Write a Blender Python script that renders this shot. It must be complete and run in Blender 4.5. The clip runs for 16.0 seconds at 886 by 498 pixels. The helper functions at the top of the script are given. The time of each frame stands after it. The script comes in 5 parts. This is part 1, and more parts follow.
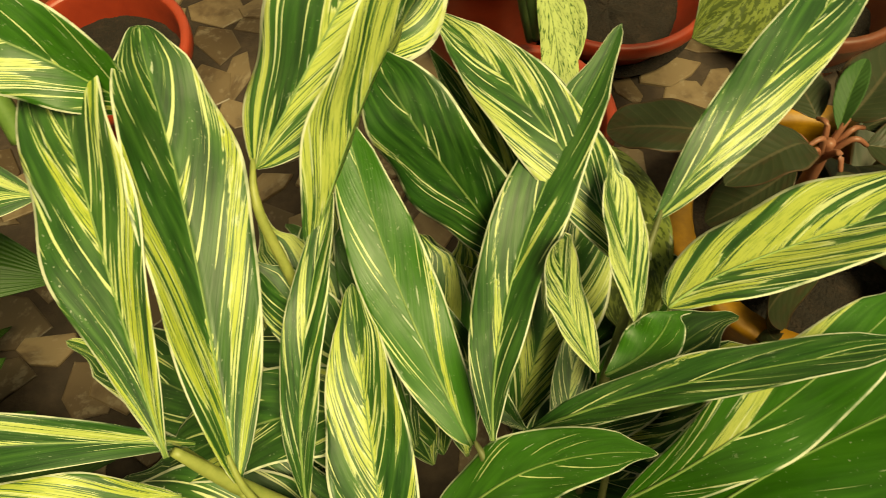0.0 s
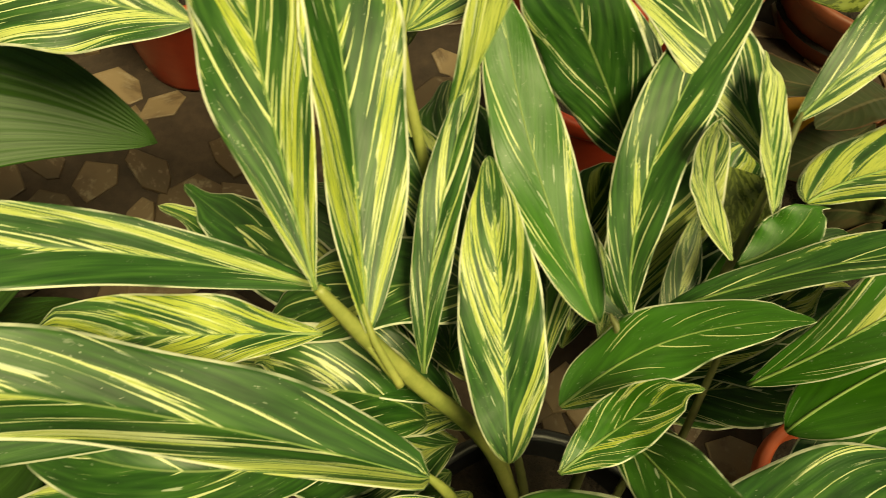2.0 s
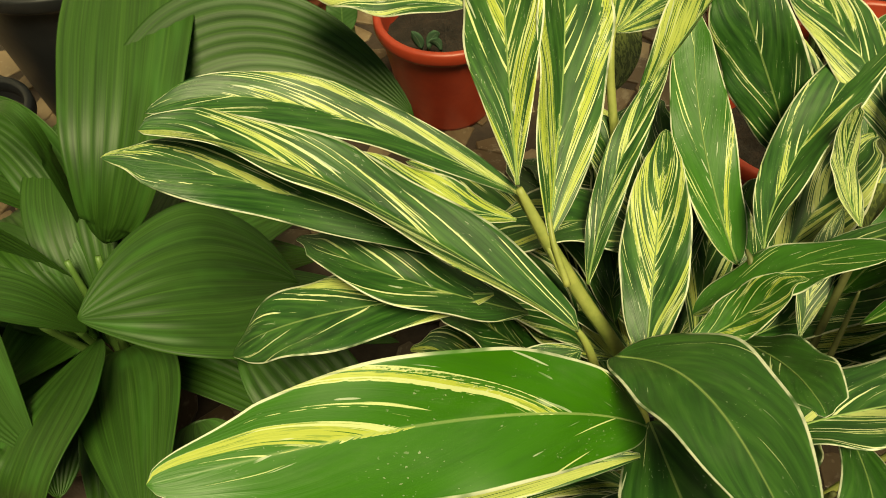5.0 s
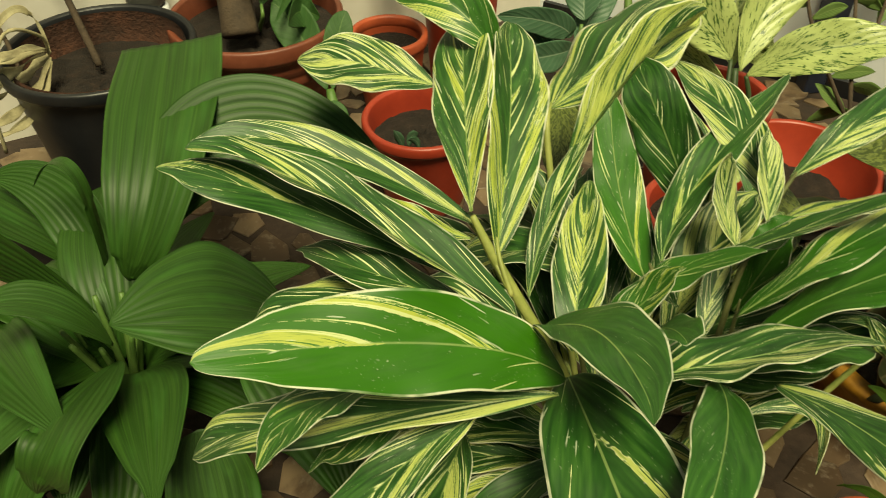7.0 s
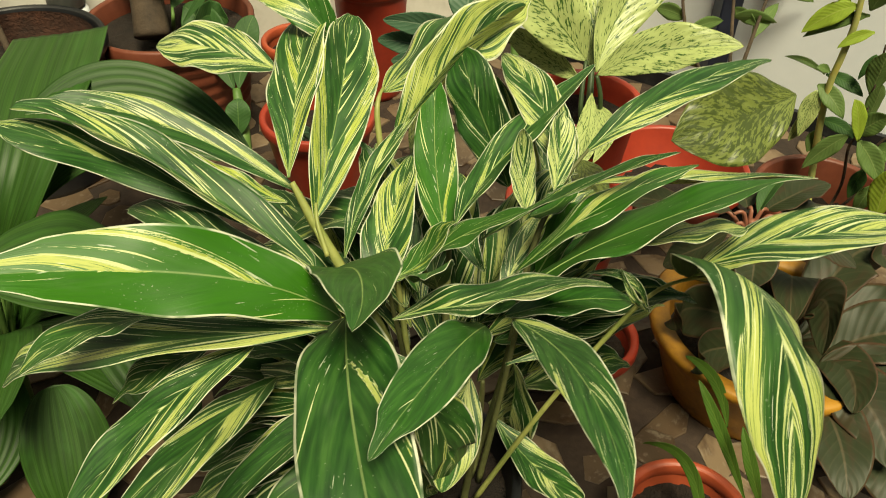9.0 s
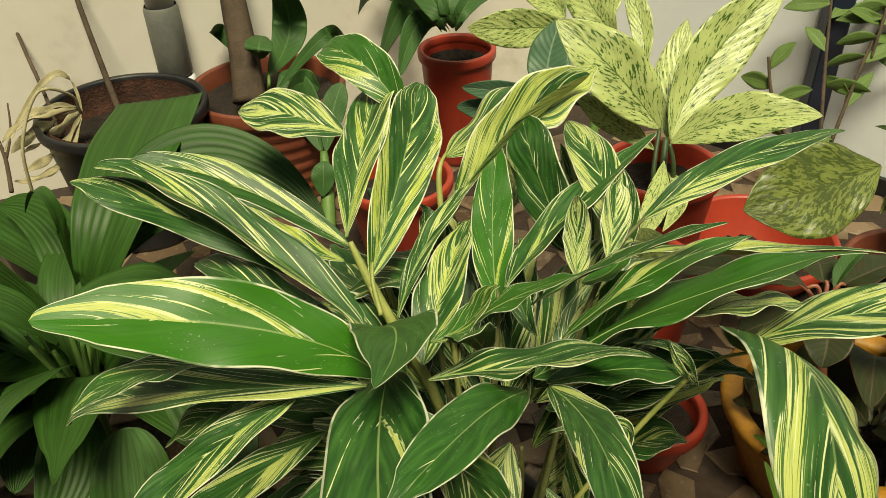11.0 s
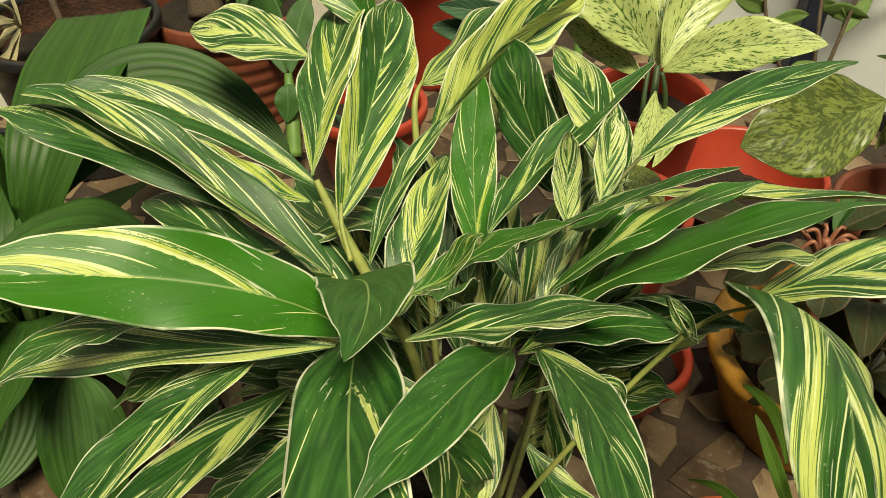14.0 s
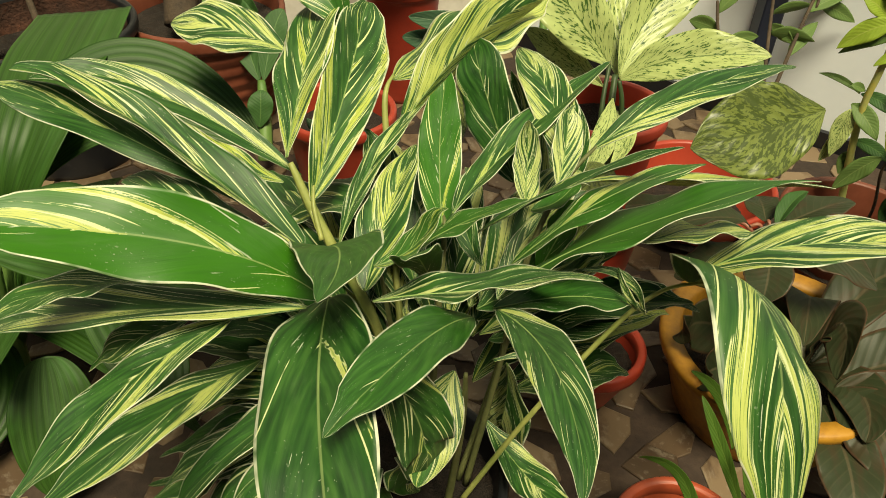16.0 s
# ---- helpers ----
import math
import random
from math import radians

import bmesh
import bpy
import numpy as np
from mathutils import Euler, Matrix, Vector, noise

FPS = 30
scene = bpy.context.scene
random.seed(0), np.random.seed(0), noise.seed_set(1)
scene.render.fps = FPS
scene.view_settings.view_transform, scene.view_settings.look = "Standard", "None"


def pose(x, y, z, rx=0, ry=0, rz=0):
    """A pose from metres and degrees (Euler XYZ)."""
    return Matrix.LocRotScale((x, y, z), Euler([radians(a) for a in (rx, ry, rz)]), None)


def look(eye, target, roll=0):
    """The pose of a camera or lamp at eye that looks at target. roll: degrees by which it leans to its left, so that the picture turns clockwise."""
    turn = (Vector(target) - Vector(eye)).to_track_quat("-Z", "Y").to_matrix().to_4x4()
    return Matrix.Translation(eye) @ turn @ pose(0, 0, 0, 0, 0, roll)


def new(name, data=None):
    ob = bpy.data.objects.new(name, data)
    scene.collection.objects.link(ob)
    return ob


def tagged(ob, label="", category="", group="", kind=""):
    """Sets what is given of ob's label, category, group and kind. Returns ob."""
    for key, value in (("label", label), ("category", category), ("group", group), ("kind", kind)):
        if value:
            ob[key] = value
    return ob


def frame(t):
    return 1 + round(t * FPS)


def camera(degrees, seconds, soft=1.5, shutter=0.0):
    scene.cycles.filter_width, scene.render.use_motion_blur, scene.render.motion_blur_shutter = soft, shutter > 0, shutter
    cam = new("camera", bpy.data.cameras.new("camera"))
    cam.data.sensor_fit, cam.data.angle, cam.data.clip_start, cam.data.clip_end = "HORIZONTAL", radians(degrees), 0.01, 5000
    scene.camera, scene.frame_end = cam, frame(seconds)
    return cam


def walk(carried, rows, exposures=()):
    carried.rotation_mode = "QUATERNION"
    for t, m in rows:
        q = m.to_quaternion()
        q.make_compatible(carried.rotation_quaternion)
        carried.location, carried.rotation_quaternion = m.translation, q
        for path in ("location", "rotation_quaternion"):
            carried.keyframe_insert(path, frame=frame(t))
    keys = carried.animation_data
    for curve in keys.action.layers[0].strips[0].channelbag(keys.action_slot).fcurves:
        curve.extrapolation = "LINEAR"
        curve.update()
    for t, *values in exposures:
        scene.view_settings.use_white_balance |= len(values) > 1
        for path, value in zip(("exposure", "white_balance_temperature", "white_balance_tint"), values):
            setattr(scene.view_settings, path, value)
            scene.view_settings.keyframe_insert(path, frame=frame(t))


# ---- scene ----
cam = camera(57.7, 16.0, soft=0.85, shutter=0.25)
PATH = [
    (0, (0.013, 0.094, 1.115), (0.383, 0.937, -0.66), -2.5),
    (0.5, (0.031, 0.06, 1.106), (0.473, 0.905, -0.652), -1.5),
    (1, (-0.022, 0.044, 1.085), (0.483, 0.88, -0.66), 2.3),
    (1.5, (-0.096, 0.051, 1.07), (0.431, 0.87, -0.677), 7.0),
    (2, (-0.162, 0.064, 1.061), (0.321, 0.877, -0.702), 9.6),
    (2.5, (-0.239, 0.062, 1.06), (0.193, 0.896, -0.706), 10.7),
    (3, (-0.302, 0.05, 1.068), (0.06, 0.875, -0.718), 9.8),
    (3.2, (-0.323, 0.031, 1.068), (0.015, 0.868, -0.716), 8.8),
    (5.3, (-0.217, -0.241, 1.128), (-0.17, 1.045, -0.403), -2.4),
    (5.5, (-0.215, -0.263, 1.137), (-0.192, 1.064, -0.359), -1.5),
    (6, (-0.217, -0.32, 1.179), (-0.223, 1.1, -0.229), -1.3),
    (6.5, (-0.241, -0.392, 1.199), (-0.214, 1.075, -0.16), -1.4),
    (7, (-0.236, -0.45, 1.172), (-0.072, 1.022, -0.172), -0.4),
    (7.5, (-0.213, -0.482, 1.151), (0.013, 0.982, -0.193), -0.5),
    (8, (-0.162, -0.537, 1.143), (0.064, 0.918, -0.211), 0.1),
    (8.5, (-0.098, -0.577, 1.148), (0.12, 0.891, -0.193), 1.2),
    (9, (-0.025, -0.606, 1.175), (0.176, 0.907, -0.117), 1.3),
    (9.5, (0.02, -0.644, 1.203), (0.072, 0.956, 0.004), -0.1),
    (9.7, (0.029, -0.652, 1.204), (0.049, 0.973, 0.039), -0.1),
    (11.8, (0.044, -0.581, 1.139), (-0.019, 1.038, -0.034), -3.0),
    (12, (0.042, -0.569, 1.129), (-0.024, 1.027, -0.073), -2.6),
    (12.5, (0.054, -0.535, 1.135), (-0.017, 1.028, -0.11), -2.7),
    (13, (0.032, -0.522, 1.126), (-0.025, 1.003, -0.166), -2.2),
    (13.5, (0.033, -0.506, 1.131), (0.012, 0.987, -0.198), -1.4),
    (14, (0.032, -0.524, 1.142), (0.06, 0.978, -0.178), -0.3),
    (14.5, (0.049, -0.549, 1.152), (0.135, 0.98, -0.134), 0.9),
    (15, (0.053, -0.583, 1.129), (0.166, 0.95, -0.15), 1.3),
    (15.5, (0.035, -0.61, 1.115), (0.155, 0.923, -0.164), 2.5),
    (16, (0.03, -0.611, 1.129), (0.143, 0.938, -0.131), 2.6),
]
EXPOSURES = [(0.0, 0.18, 11900, -11), (3.0, 0.2, 10900, -11), (5.5, 0.2, 9500, -9), (6.5, 0.08, 9000, -9), (8.5, 0.32, 8000, -4), (9.5, 0.16, 7700, 0), (13.5, 0.28, 7700, -2), (14.5, 0.2, 7700, -1), (16.0, 0.28, 7800, 0)]
walk(cam, [(t, look(eye, target, roll)) for t, eye, target, roll in PATH], EXPOSURES)

# ---- world and light ----
FLOOR = -0.05
world = bpy.data.worlds.new("sky")
scene.world = world
world.use_nodes = True
wn = world.node_tree
sky = wn.nodes.new("ShaderNodeTexSky")
sky.sky_type = "NISHITA"
sky.sun_disc = False
sky.sun_elevation = radians(65)
sky.sun_rotation = radians(160)
wn.links.new(sky.outputs[0], wn.nodes["Background"].inputs[0])
wn.nodes["Background"].inputs[1].default_value = 0.028
sun = new("sun", bpy.data.lights.new("sun", "SUN"))
sun.data.energy = 4.7
sun.data.angle = radians(20)
sun.data.color = (1.0, 0.93, 0.76)
sun.matrix_world = look((0.25, -1.40, 3.9), (0.0, 0.3, 0.3))


# ---- material helpers ----
class Nodes:
    """A short way to write node trees."""

    def __init__(self, name):
        self.mat = bpy.data.materials.new(name)
        self.mat.use_nodes = True
        self.t = self.mat.node_tree
        self.bsdf = self.t.nodes["Principled BSDF"]
        self.out = self.t.nodes["Material Output"]

    def add(self, kind):
        return self.t.nodes.new(kind)

    def put(self, socket, value):
        if hasattr(value, "is_output"):
            self.t.links.new(value, socket)
        else:
            socket.default_value = value

    def math(self, op, a, b=0.0, c=0.0, clamp=False):
        n = self.add("ShaderNodeMath")
        n.operation, n.use_clamp = op, clamp
        for i, v in enumerate((a, b, c)):
            self.put(n.inputs[i], v)
        return n.outputs[0]

    def mix(self, f, a, b):
        n = self.add("ShaderNodeMix")
        n.data_type = "RGBA"
        self.put(n.inputs[0], f)
        self.put(n.inputs[6], a)
        self.put(n.inputs[7], b)
        return n.outputs[2]

    def attr(self, name, out="Fac"):
        n = self.add("ShaderNodeAttribute")
        n.attribute_name = name
        return n.outputs[out]

    def vec(self, x, y, z):
        n = self.add("ShaderNodeCombineXYZ")
        for i, v in enumerate((x, y, z)):
            self.put(n.inputs[i], v)
        return n.outputs[0]

    def noise(self, vector=None, scale=5.0, detail=3.0, rough=0.5):
        n = self.add("ShaderNodeTexNoise")
        if vector is not None:
            self.put(n.inputs["Vector"], vector)
        n.inputs["Scale"].default_value = scale
        n.inputs["Detail"].default_value = detail
        n.inputs["Roughness"].default_value = rough
        return n.outputs["Fac"]

    def coords(self):
        return self.add("ShaderNodeTexCoord").outputs["Object"]

    def ramp(self, f, stops):
        n = self.add("ShaderNodeValToRGB")
        e = n.color_ramp.elements
        while len(e) < len(stops):
            e.new(0.5)
        for el, (p, c) in zip(e, stops):
            el.position, el.color = p, c
        self.put(n.inputs[0], f)
        return n.outputs[0]

    def step(self, f, lo, hi):
        n = self.add("ShaderNodeMapRange")
        n.interpolation_type = "SMOOTHSTEP"
        self.put(n.inputs[0], f)
        n.inputs[1].default_value, n.inputs[2].default_value = lo, hi
        return n.outputs[0]

    def bump(self, height, strength=0.3, distance=0.002):
        n = self.add("ShaderNodeBump")
        n.inputs["Strength"].default_value = strength
        n.inputs["Distance"].default_value = distance
        self.put(n.inputs["Height"], height)
        self.t.links.new(n.outputs[0], self.bsdf.inputs["Normal"])

    def set(self, **v):
        for k, x in v.items():
            self.put(self.bsdf.inputs[k.replace("_", " ")], x)
        return self.mat

    def glow_through(self, colour, share):
        """Thin leaves let part of the light through."""
        tr = self.add("ShaderNodeBsdfTranslucent")
        self.put(tr.inputs[0], colour)
        m = self.add("ShaderNodeMixShader")
        m.inputs[0].default_value = share
        self.t.links.new(self.bsdf.outputs[0], m.inputs[1])
        self.t.links.new(tr.outputs[0], m.inputs[2])
        self.t.links.new(m.outputs[0], self.out.inputs[0])


def col(r, g, b):
    return (r, g, b, 1.0)


def ginger_material():
    n = Nodes("variegated_leaf")
    u, v, seed, amt, pale, slant = (n.attr(k) for k in ("lu", "lv", "seed", "amt", "pale", "slant"))
    pale = n.math("ADD", 0.28, n.math("MULTIPLY", pale, 0.72))
    au = n.math("ABSOLUTE", u)
    side = n.math("SIGN", u)
    s = n.math("SUBTRACT", v, n.math("MULTIPLY", n.math("POWER", au, 1.2), slant))
    lane = n.math("ADD", n.math("MULTIPLY", side, 3.1), n.math("MULTIPLY", seed, 7.7))

    def lines(count, run, detail):
        return n.noise(n.vec(n.math("MULTIPLY", s, count), lane, n.math("MULTIPLY", au, run)), 1.0, detail, 0.55)

    wide, mid, fine = lines(6.5, 0.8, 1.0), lines(30.0, 0.8, 1.0), lines(75.0, 1.4, 1.0)
    hair = lines(150.0, 5.0, 1.0)
    frec = lines(120.0, 9.0, 1.0)
    share = n.math("MULTIPLY", n.math("SUBTRACT", amt, 0.46), 0.85)
    # broad variegated zones, split by fine green lines
    belt = n.math("ADD", n.math("ADD", n.math("MULTIPLY", wide, 0.8), n.math("MULTIPLY", mid, 0.2)), share)
    zone = n.step(belt, 0.505, 0.518)
    split = n.math("SUBTRACT", 1.0, n.step(n.math("SUBTRACT", fine, n.math("MULTIPLY", n.step(belt, 0.50, 0.72), 0.09)), 0.515, 0.545))
    solid = n.math("MULTIPLY", zone, split)
    # single pale lines on the plain green
    single = n.step(n.math("ADD", mid, n.math("MULTIPLY", share, 0.30)), 0.622, 0.637)
    thread = n.math("MULTIPLY", n.step(hair, 0.69, 0.72), n.step(n.math("ADD", mid, n.math("MULTIPLY", share, 0.5)), 0.50, 0.56))
    pale_line = n.math("MAXIMUM", single, n.math("MULTIPLY", thread, 0.7))
    yel = n.math("MAXIMUM", solid, pale_line)
    lime = n.step(belt, 0.455, 0.51)
    tone = n.noise(n.vec(n.math("MULTIPLY", s, 14.0), lane, n.math("MULTIPLY", au, 3.0)), 1.0, 2.0, 0.5)
    green = n.ramp(tone, [(0.3, col(0.008, 0.045, 0.007)), (0.5, col(0.020, 0.084, 0.013)), (0.72, col(0.047, 0.140, 0.025))])
    bright = n.mix(n.math("MULTIPLY", n.attr("vivid"), n.math("ADD", 0.55, n.math("MULTIPLY", tone, 0.7))), green, col(0.032, 0.155, 0.005))
    bright = n.mix(n.math("MULTIPLY", lime, 0.25), bright, col(0.11, 0.23, 0.05))
    cream = col(0.67, 0.71, 0.44)
    ycol = n.mix(pale, col(0.40, 0.46, 0.032), col(0.56, 0.62, 0.25))
    ycol = n.mix(n.math("MULTIPLY", n.math("SUBTRACT", 1.0, n.step(belt, 0.515, 0.55)), 0.75), ycol, cream)
    ycol = n.mix(n.math("MULTIPLY", n.step(frec, 0.54, 0.63), 0.8), ycol, n.mix(pale, col(0.20, 0.30, 0.03), col(0.34, 0.43, 0.14)))
    ycol = n.mix(n.math("SUBTRACT", 1.0, solid), ycol, n.mix(pale, col(0.56, 0.63, 0.26), cream))
    c = n.mix(yel, bright, ycol)
    rib = n.math("SUBTRACT", 1.0, n.step(au, 0.010, 0.034))
    c = n.mix(n.math("MULTIPLY", rib, n.math("SUBTRACT", 0.72, n.math("MULTIPLY", v, 0.5))), c, col(0.34, 0.44, 0.17))
    worn = n.noise(n.vec(n.math("MULTIPLY", v, 9.0), lane, side), 1.0, 2.0, 0.6)
    edge = n.math("MULTIPLY", n.step(au, 0.945, 0.962), n.step(worn, 0.32, 0.55))
    c = n.mix(n.math("MULTIPLY", edge, 0.9), c, col(0.72, 0.74, 0.57))
    # dust, dried drops and scratches
    p = n.vec(n.math("MULTIPLY", u, 7.0), n.math("MULTIPLY", v, 34.0), seed)
    speck = n.noise(p, 3.2, 1.0, 0.5)
    ring = n.noise(p, 1.1, 3.0, 0.6)
    where = n.step(n.noise(p, 0.22, 1.0, 0.5), 0.46, 0.62)
    dirt = n.math("MULTIPLY", n.math("ADD", n.step(speck, 0.72, 0.75), n.math("MULTIPLY", n.step(ring, 0.66, 0.72), 0.45), clamp=True), where)
    c = n.mix(n.math("MULTIPLY", dirt, 0.5), c, col(0.50, 0.55, 0.42))
    scratch = n.math("MULTIPLY", n.step(lines(38.0, 4.0, 0.0), 0.77, 0.79), n.step(n.noise(p, 0.16, 1.0, 0.5), 0.52, 0.60))
    c = n.mix(n.math("MULTIPLY", scratch, 0.65), c, col(0.60, 0.66, 0.50))
    dust = n.noise(n.vec(n.math("MULTIPLY", u, 1.6), n.math("MULTIPLY", v, 5.0), seed), 1.0, 4.0, 0.65)
    c = n.mix(n.math("MULTIPLY", n.step(dust, 0.48, 0.75), 0.06), c, col(0.30, 0.36, 0.24))
    n.bump(n.math("ADD", lines(40.0, 1.0, 2.0), n.math("MULTIPLY", yel, 0.15)), 0.20, 0.0012)
    n.glow_through(c, 0.12)
    rough = n.math("ADD", 0.30, n.math("ADD", n.math("MULTIPLY", fine, 0.10), n.math("MULTIPLY", dust, 0.26)))
    return n.set(Base_Color=c, Roughness=rough, Specular_IOR_Level=0.46)


def pleated_material():
    n = Nodes("pleated_leaf")
    u, v, seed = (n.attr(k) for k in ("lu", "lv", "seed"))
    streak = n.noise(n.vec(n.math("MULTIPLY", u, 26.0), n.math("MULTIPLY", v, 1.2), seed), 1.0, 3.0, 0.6)
    big = n.noise(n.vec(n.math("MULTIPLY", u, 2.0), n.math("MULTIPLY", v, 3.0), seed), 1.0, 2.0, 0.5)
    c = n.ramp(streak, [(0.3, col(0.016, 0.050, 0.007)), (0.52, col(0.029, 0.084, 0.012)), (0.75, col(0.052, 0.128, 0.021))])
    c = n.mix(n.step(big, 0.5, 0.8), c, col(0.045, 0.140, 0.024))
    n.bump(streak, 0.14, 0.001)
    n.glow_through(c, 0.18)
    return n.set(Base_Color=c, Roughness=0.5, Specular_IOR_Level=0.35)


def speckled_material(name, base, spot, cut, along):
    """Flecks drawn out along the side veins."""
    n = Nodes(name)
    u, v, seed = (n.attr(k) for k in ("lu", "lv", "seed"))
    au = n.math("ABSOLUTE", u)
    s = n.math("SUBTRACT", v, n.math("MULTIPLY", au, 0.34))
    lane = n.math("ADD", n.math("MULTIPLY", n.math("SIGN", u), 2.3), n.math("MULTIPLY", seed, 9.0))
    flecks = n.noise(n.vec(n.math("MULTIPLY", s, 31.0), lane, n.math("MULTIPLY", au, along)), 1.0, 2.5, 0.65)
    big = n.noise(n.vec(n.math("MULTIPLY", u, 2.0), n.math("MULTIPLY", v, 4.0), lane), 1.0, 2.0, 0.5)
    f = n.step(n.math("ADD", flecks, n.math("MULTIPLY", big, 0.22)), cut, cut + 0.05)
    wash = n.mix(n.step(big, 0.40, 0.70), base, tuple(0.78 * x for x in base[:3]) + (1.0,))
    c = n.mix(f, wash, spot)
    rib = n.math("SUBTRACT", 1.0, n.step(au, 0.012, 0.04))
    c = n.mix(n.math("MULTIPLY", rib, 0.75), c, spot)
    n.bump(n.math("ADD", flecks, n.math("SINE", n.math("MULTIPLY", s, 60.0))), 0.2, 0.002)
    n.glow_through(c, 0.2)
    return n.set(Base_Color=c, Roughness=0.36, Specular_IOR_Level=0.45)


def veined_material(name, dark, vein, rough=0.4, rim=None):
    n = Nodes(name)
    u, v, seed = (n.attr(k) for k in ("lu", "lv", "seed"))
    au = n.math("ABSOLUTE", u)
    s = n.math("SUBTRACT", v, n.math("MULTIPLY", au, 0.22))
    w = n.math("SINE", n.math("MULTIPLY", s, 70.0))
    lines = n.step(w, 0.75, 0.98)
    mottle = n.noise(n.vec(n.math("MULTIPLY", u, 3.0), n.math("MULTIPLY", v, 6.0), seed), 1.0, 3.0, 0.6)
    c = n.mix(mottle, dark, tuple(1.5 * x for x in dark[:3]) + (1.0,))
    rib = n.math("SUBTRACT", 1.0, n.step(au, 0.02, 0.07))
    c = n.mix(n.math("ADD", n.math("MULTIPLY", lines, 0.13), n.math("MULTIPLY", rib, 0.6), clamp=True), c, vein)
    if rim:
        blush = n.noise(n.vec(n.math("MULTIPLY", u, 1.5), n.math("MULTIPLY", v, 2.5), seed), 1.3, 3.0, 0.6)
        c = n.mix(n.math("MULTIPLY", n.step(blush, 0.48, 0.68), 0.55), c, col(0.055, 0.034, 0.019))
        c = n.mix(n.math("MULTIPLY", n.step(au, 0.90, 0.97), 0.5), c, rim)
    n.bump(w, 0.15, 0.0012)
    n.glow_through(c, 0.12)
    return n.set(Base_Color=c, Roughness=rough, Specular_IOR_Level=0.22)


def mottled(name, stops, scale=8.0, rough=0.7, bump=0.3, distance=0.002, detail=4.0, metallic=0.0):
    n = Nodes(name)
    co = n.coords()
    a = n.noise(co, scale, detail, 0.6)
    b = n.noise(co, scale * 7.3, 3.0, 0.6)
    f = n.math("ADD", n.math("MULTIPLY", a, 0.7), n.math("MULTIPLY", b, 0.3))
    c = n.ramp(f, stops)
    n.bump(b, bump, distance)
    return n.set(Base_Color=c, Roughness=rough, Metallic=metallic)


GINGER = ginger_material()
PLEATED = pleated_material()
SPECKLED = speckled_material("speckled_leaf", col(0.46, 0.54, 0.21), col(0.050, 0.115, 0.020), 0.660, 9.0)
SPECKLED_DARK = speckled_material("speckled_dark_leaf", col(0.19, 0.235, 0.060), col(0.065, 0.092, 0.022), 0.59, 11.0)
DARKLEAF = veined_material("dark_veined_leaf", col(0.025, 0.033, 0.015), col(0.11, 0.090, 0.052), 0.45, col(0.11, 0.046, 0.030))
SILVER = veined_material("silver_veined_leaf", col(0.050, 0.105, 0.060), col(0.26, 0.34, 0.24))
PLAINLEAF = veined_material("plain_green_leaf", col(0.032, 0.080, 0.022), col(0.10, 0.19, 0.055), 0.55)
SHRUBLEAF = veined_material("shrub_leaf", col(0.085, 0.140, 0.040), col(0.21, 0.28, 0.10), 0.5)
LIMELEAF = veined_material("lime_leaf", col(0.20, 0.28, 0.035), col(0.36, 0.42, 0.10), 0.5)
YELLOW_STEM = mottled("yellow_stem", [(0.3, col(0.22, 0.26, 0.08)), (0.55, col(0.38, 0.38, 0.12)), (0.72, col(0.50, 0.38, 0.06))], 12, 0.5, 0.2)
YOUNGLEAF = veined_material("young_green_leaf", col(0.050, 0.105, 0.016), col(0.14, 0.22, 0.045), 0.5)
STEM = mottled("stem_green", [(0.3, col(0.16, 0.21, 0.05)), (0.7, col(0.40, 0.41, 0.13))], 14, 0.5, 0.2)
RIB = mottled("leaf_midrib", [(0.3, col(0.11, 0.20, 0.05)), (0.7, col(0.26, 0.36, 0.12))], 20, 0.5, 0.1)
CRUST = mottled("soil_crust", [(0.3, col(0.025, 0.013, 0.009)), (0.55, col(0.075, 0.030, 0.018)), (0.8, col(0.17, 0.060, 0.030))], 16, 0.9, 0.8, 0.006)
STEM_OLD = mottled("stem_old", [(0.3, col(0.060, 0.070, 0.025)), (0.7, col(0.17, 0.18, 0.065))], 14, 0.55, 0.3)
STEM_PLAIN = mottled("stem_plain", [(0.3, col(0.06, 0.14, 0.03)), (0.7, col(0.14, 0.24, 0.06))], 14, 0.5, 0.2)
STEM_DARK = mottled("stem_dark", [(0.3, col(0.018, 0.040, 0.012)), (0.7, col(0.050, 0.085, 0.028))], 14, 0.5, 0.2)
STEM_RED = mottled("stem_red", [(0.3, col(0.18, 0.060, 0.036)), (0.7, col(0.31, 0.125, 0.078))], 14, 0.45, 0.2)
WOODY = mottled("woody_stem", [(0.3, col(0.028, 0.019, 0.012)), (0.7, col(0.095, 0.064, 0.040))], 20, 0.85, 0.6, 0.004)
DRY = mottled("dry_leaf", [(0.3, col(0.20, 0.17, 0.09)), (0.7, col(0.46, 0.42, 0.26))], 25, 0.8, 0.5)
RED_PLASTIC = mottled("red_plastic", [(0.3, col(0.25, 0.026, 0.016)), (0.7, col(0.37, 0.044, 0.022))], 9, 0.42, 0.08)
ORANGE_PLASTIC = mottled("orange_plastic", [(0.3, col(0.32, 0.055, 0.025)), (0.7, col(0.44, 0.088, 0.038))], 9, 0.45, 0.08)
TERRACOTTA = mottled("terracotta_plastic", [(0.25, col(0.095, 0.025, 0.014)), (0.5, col(0.16, 0.042, 0.022)), (0.8, col(0.23, 0.075, 0.042))], 7, 0.5, 0.2)
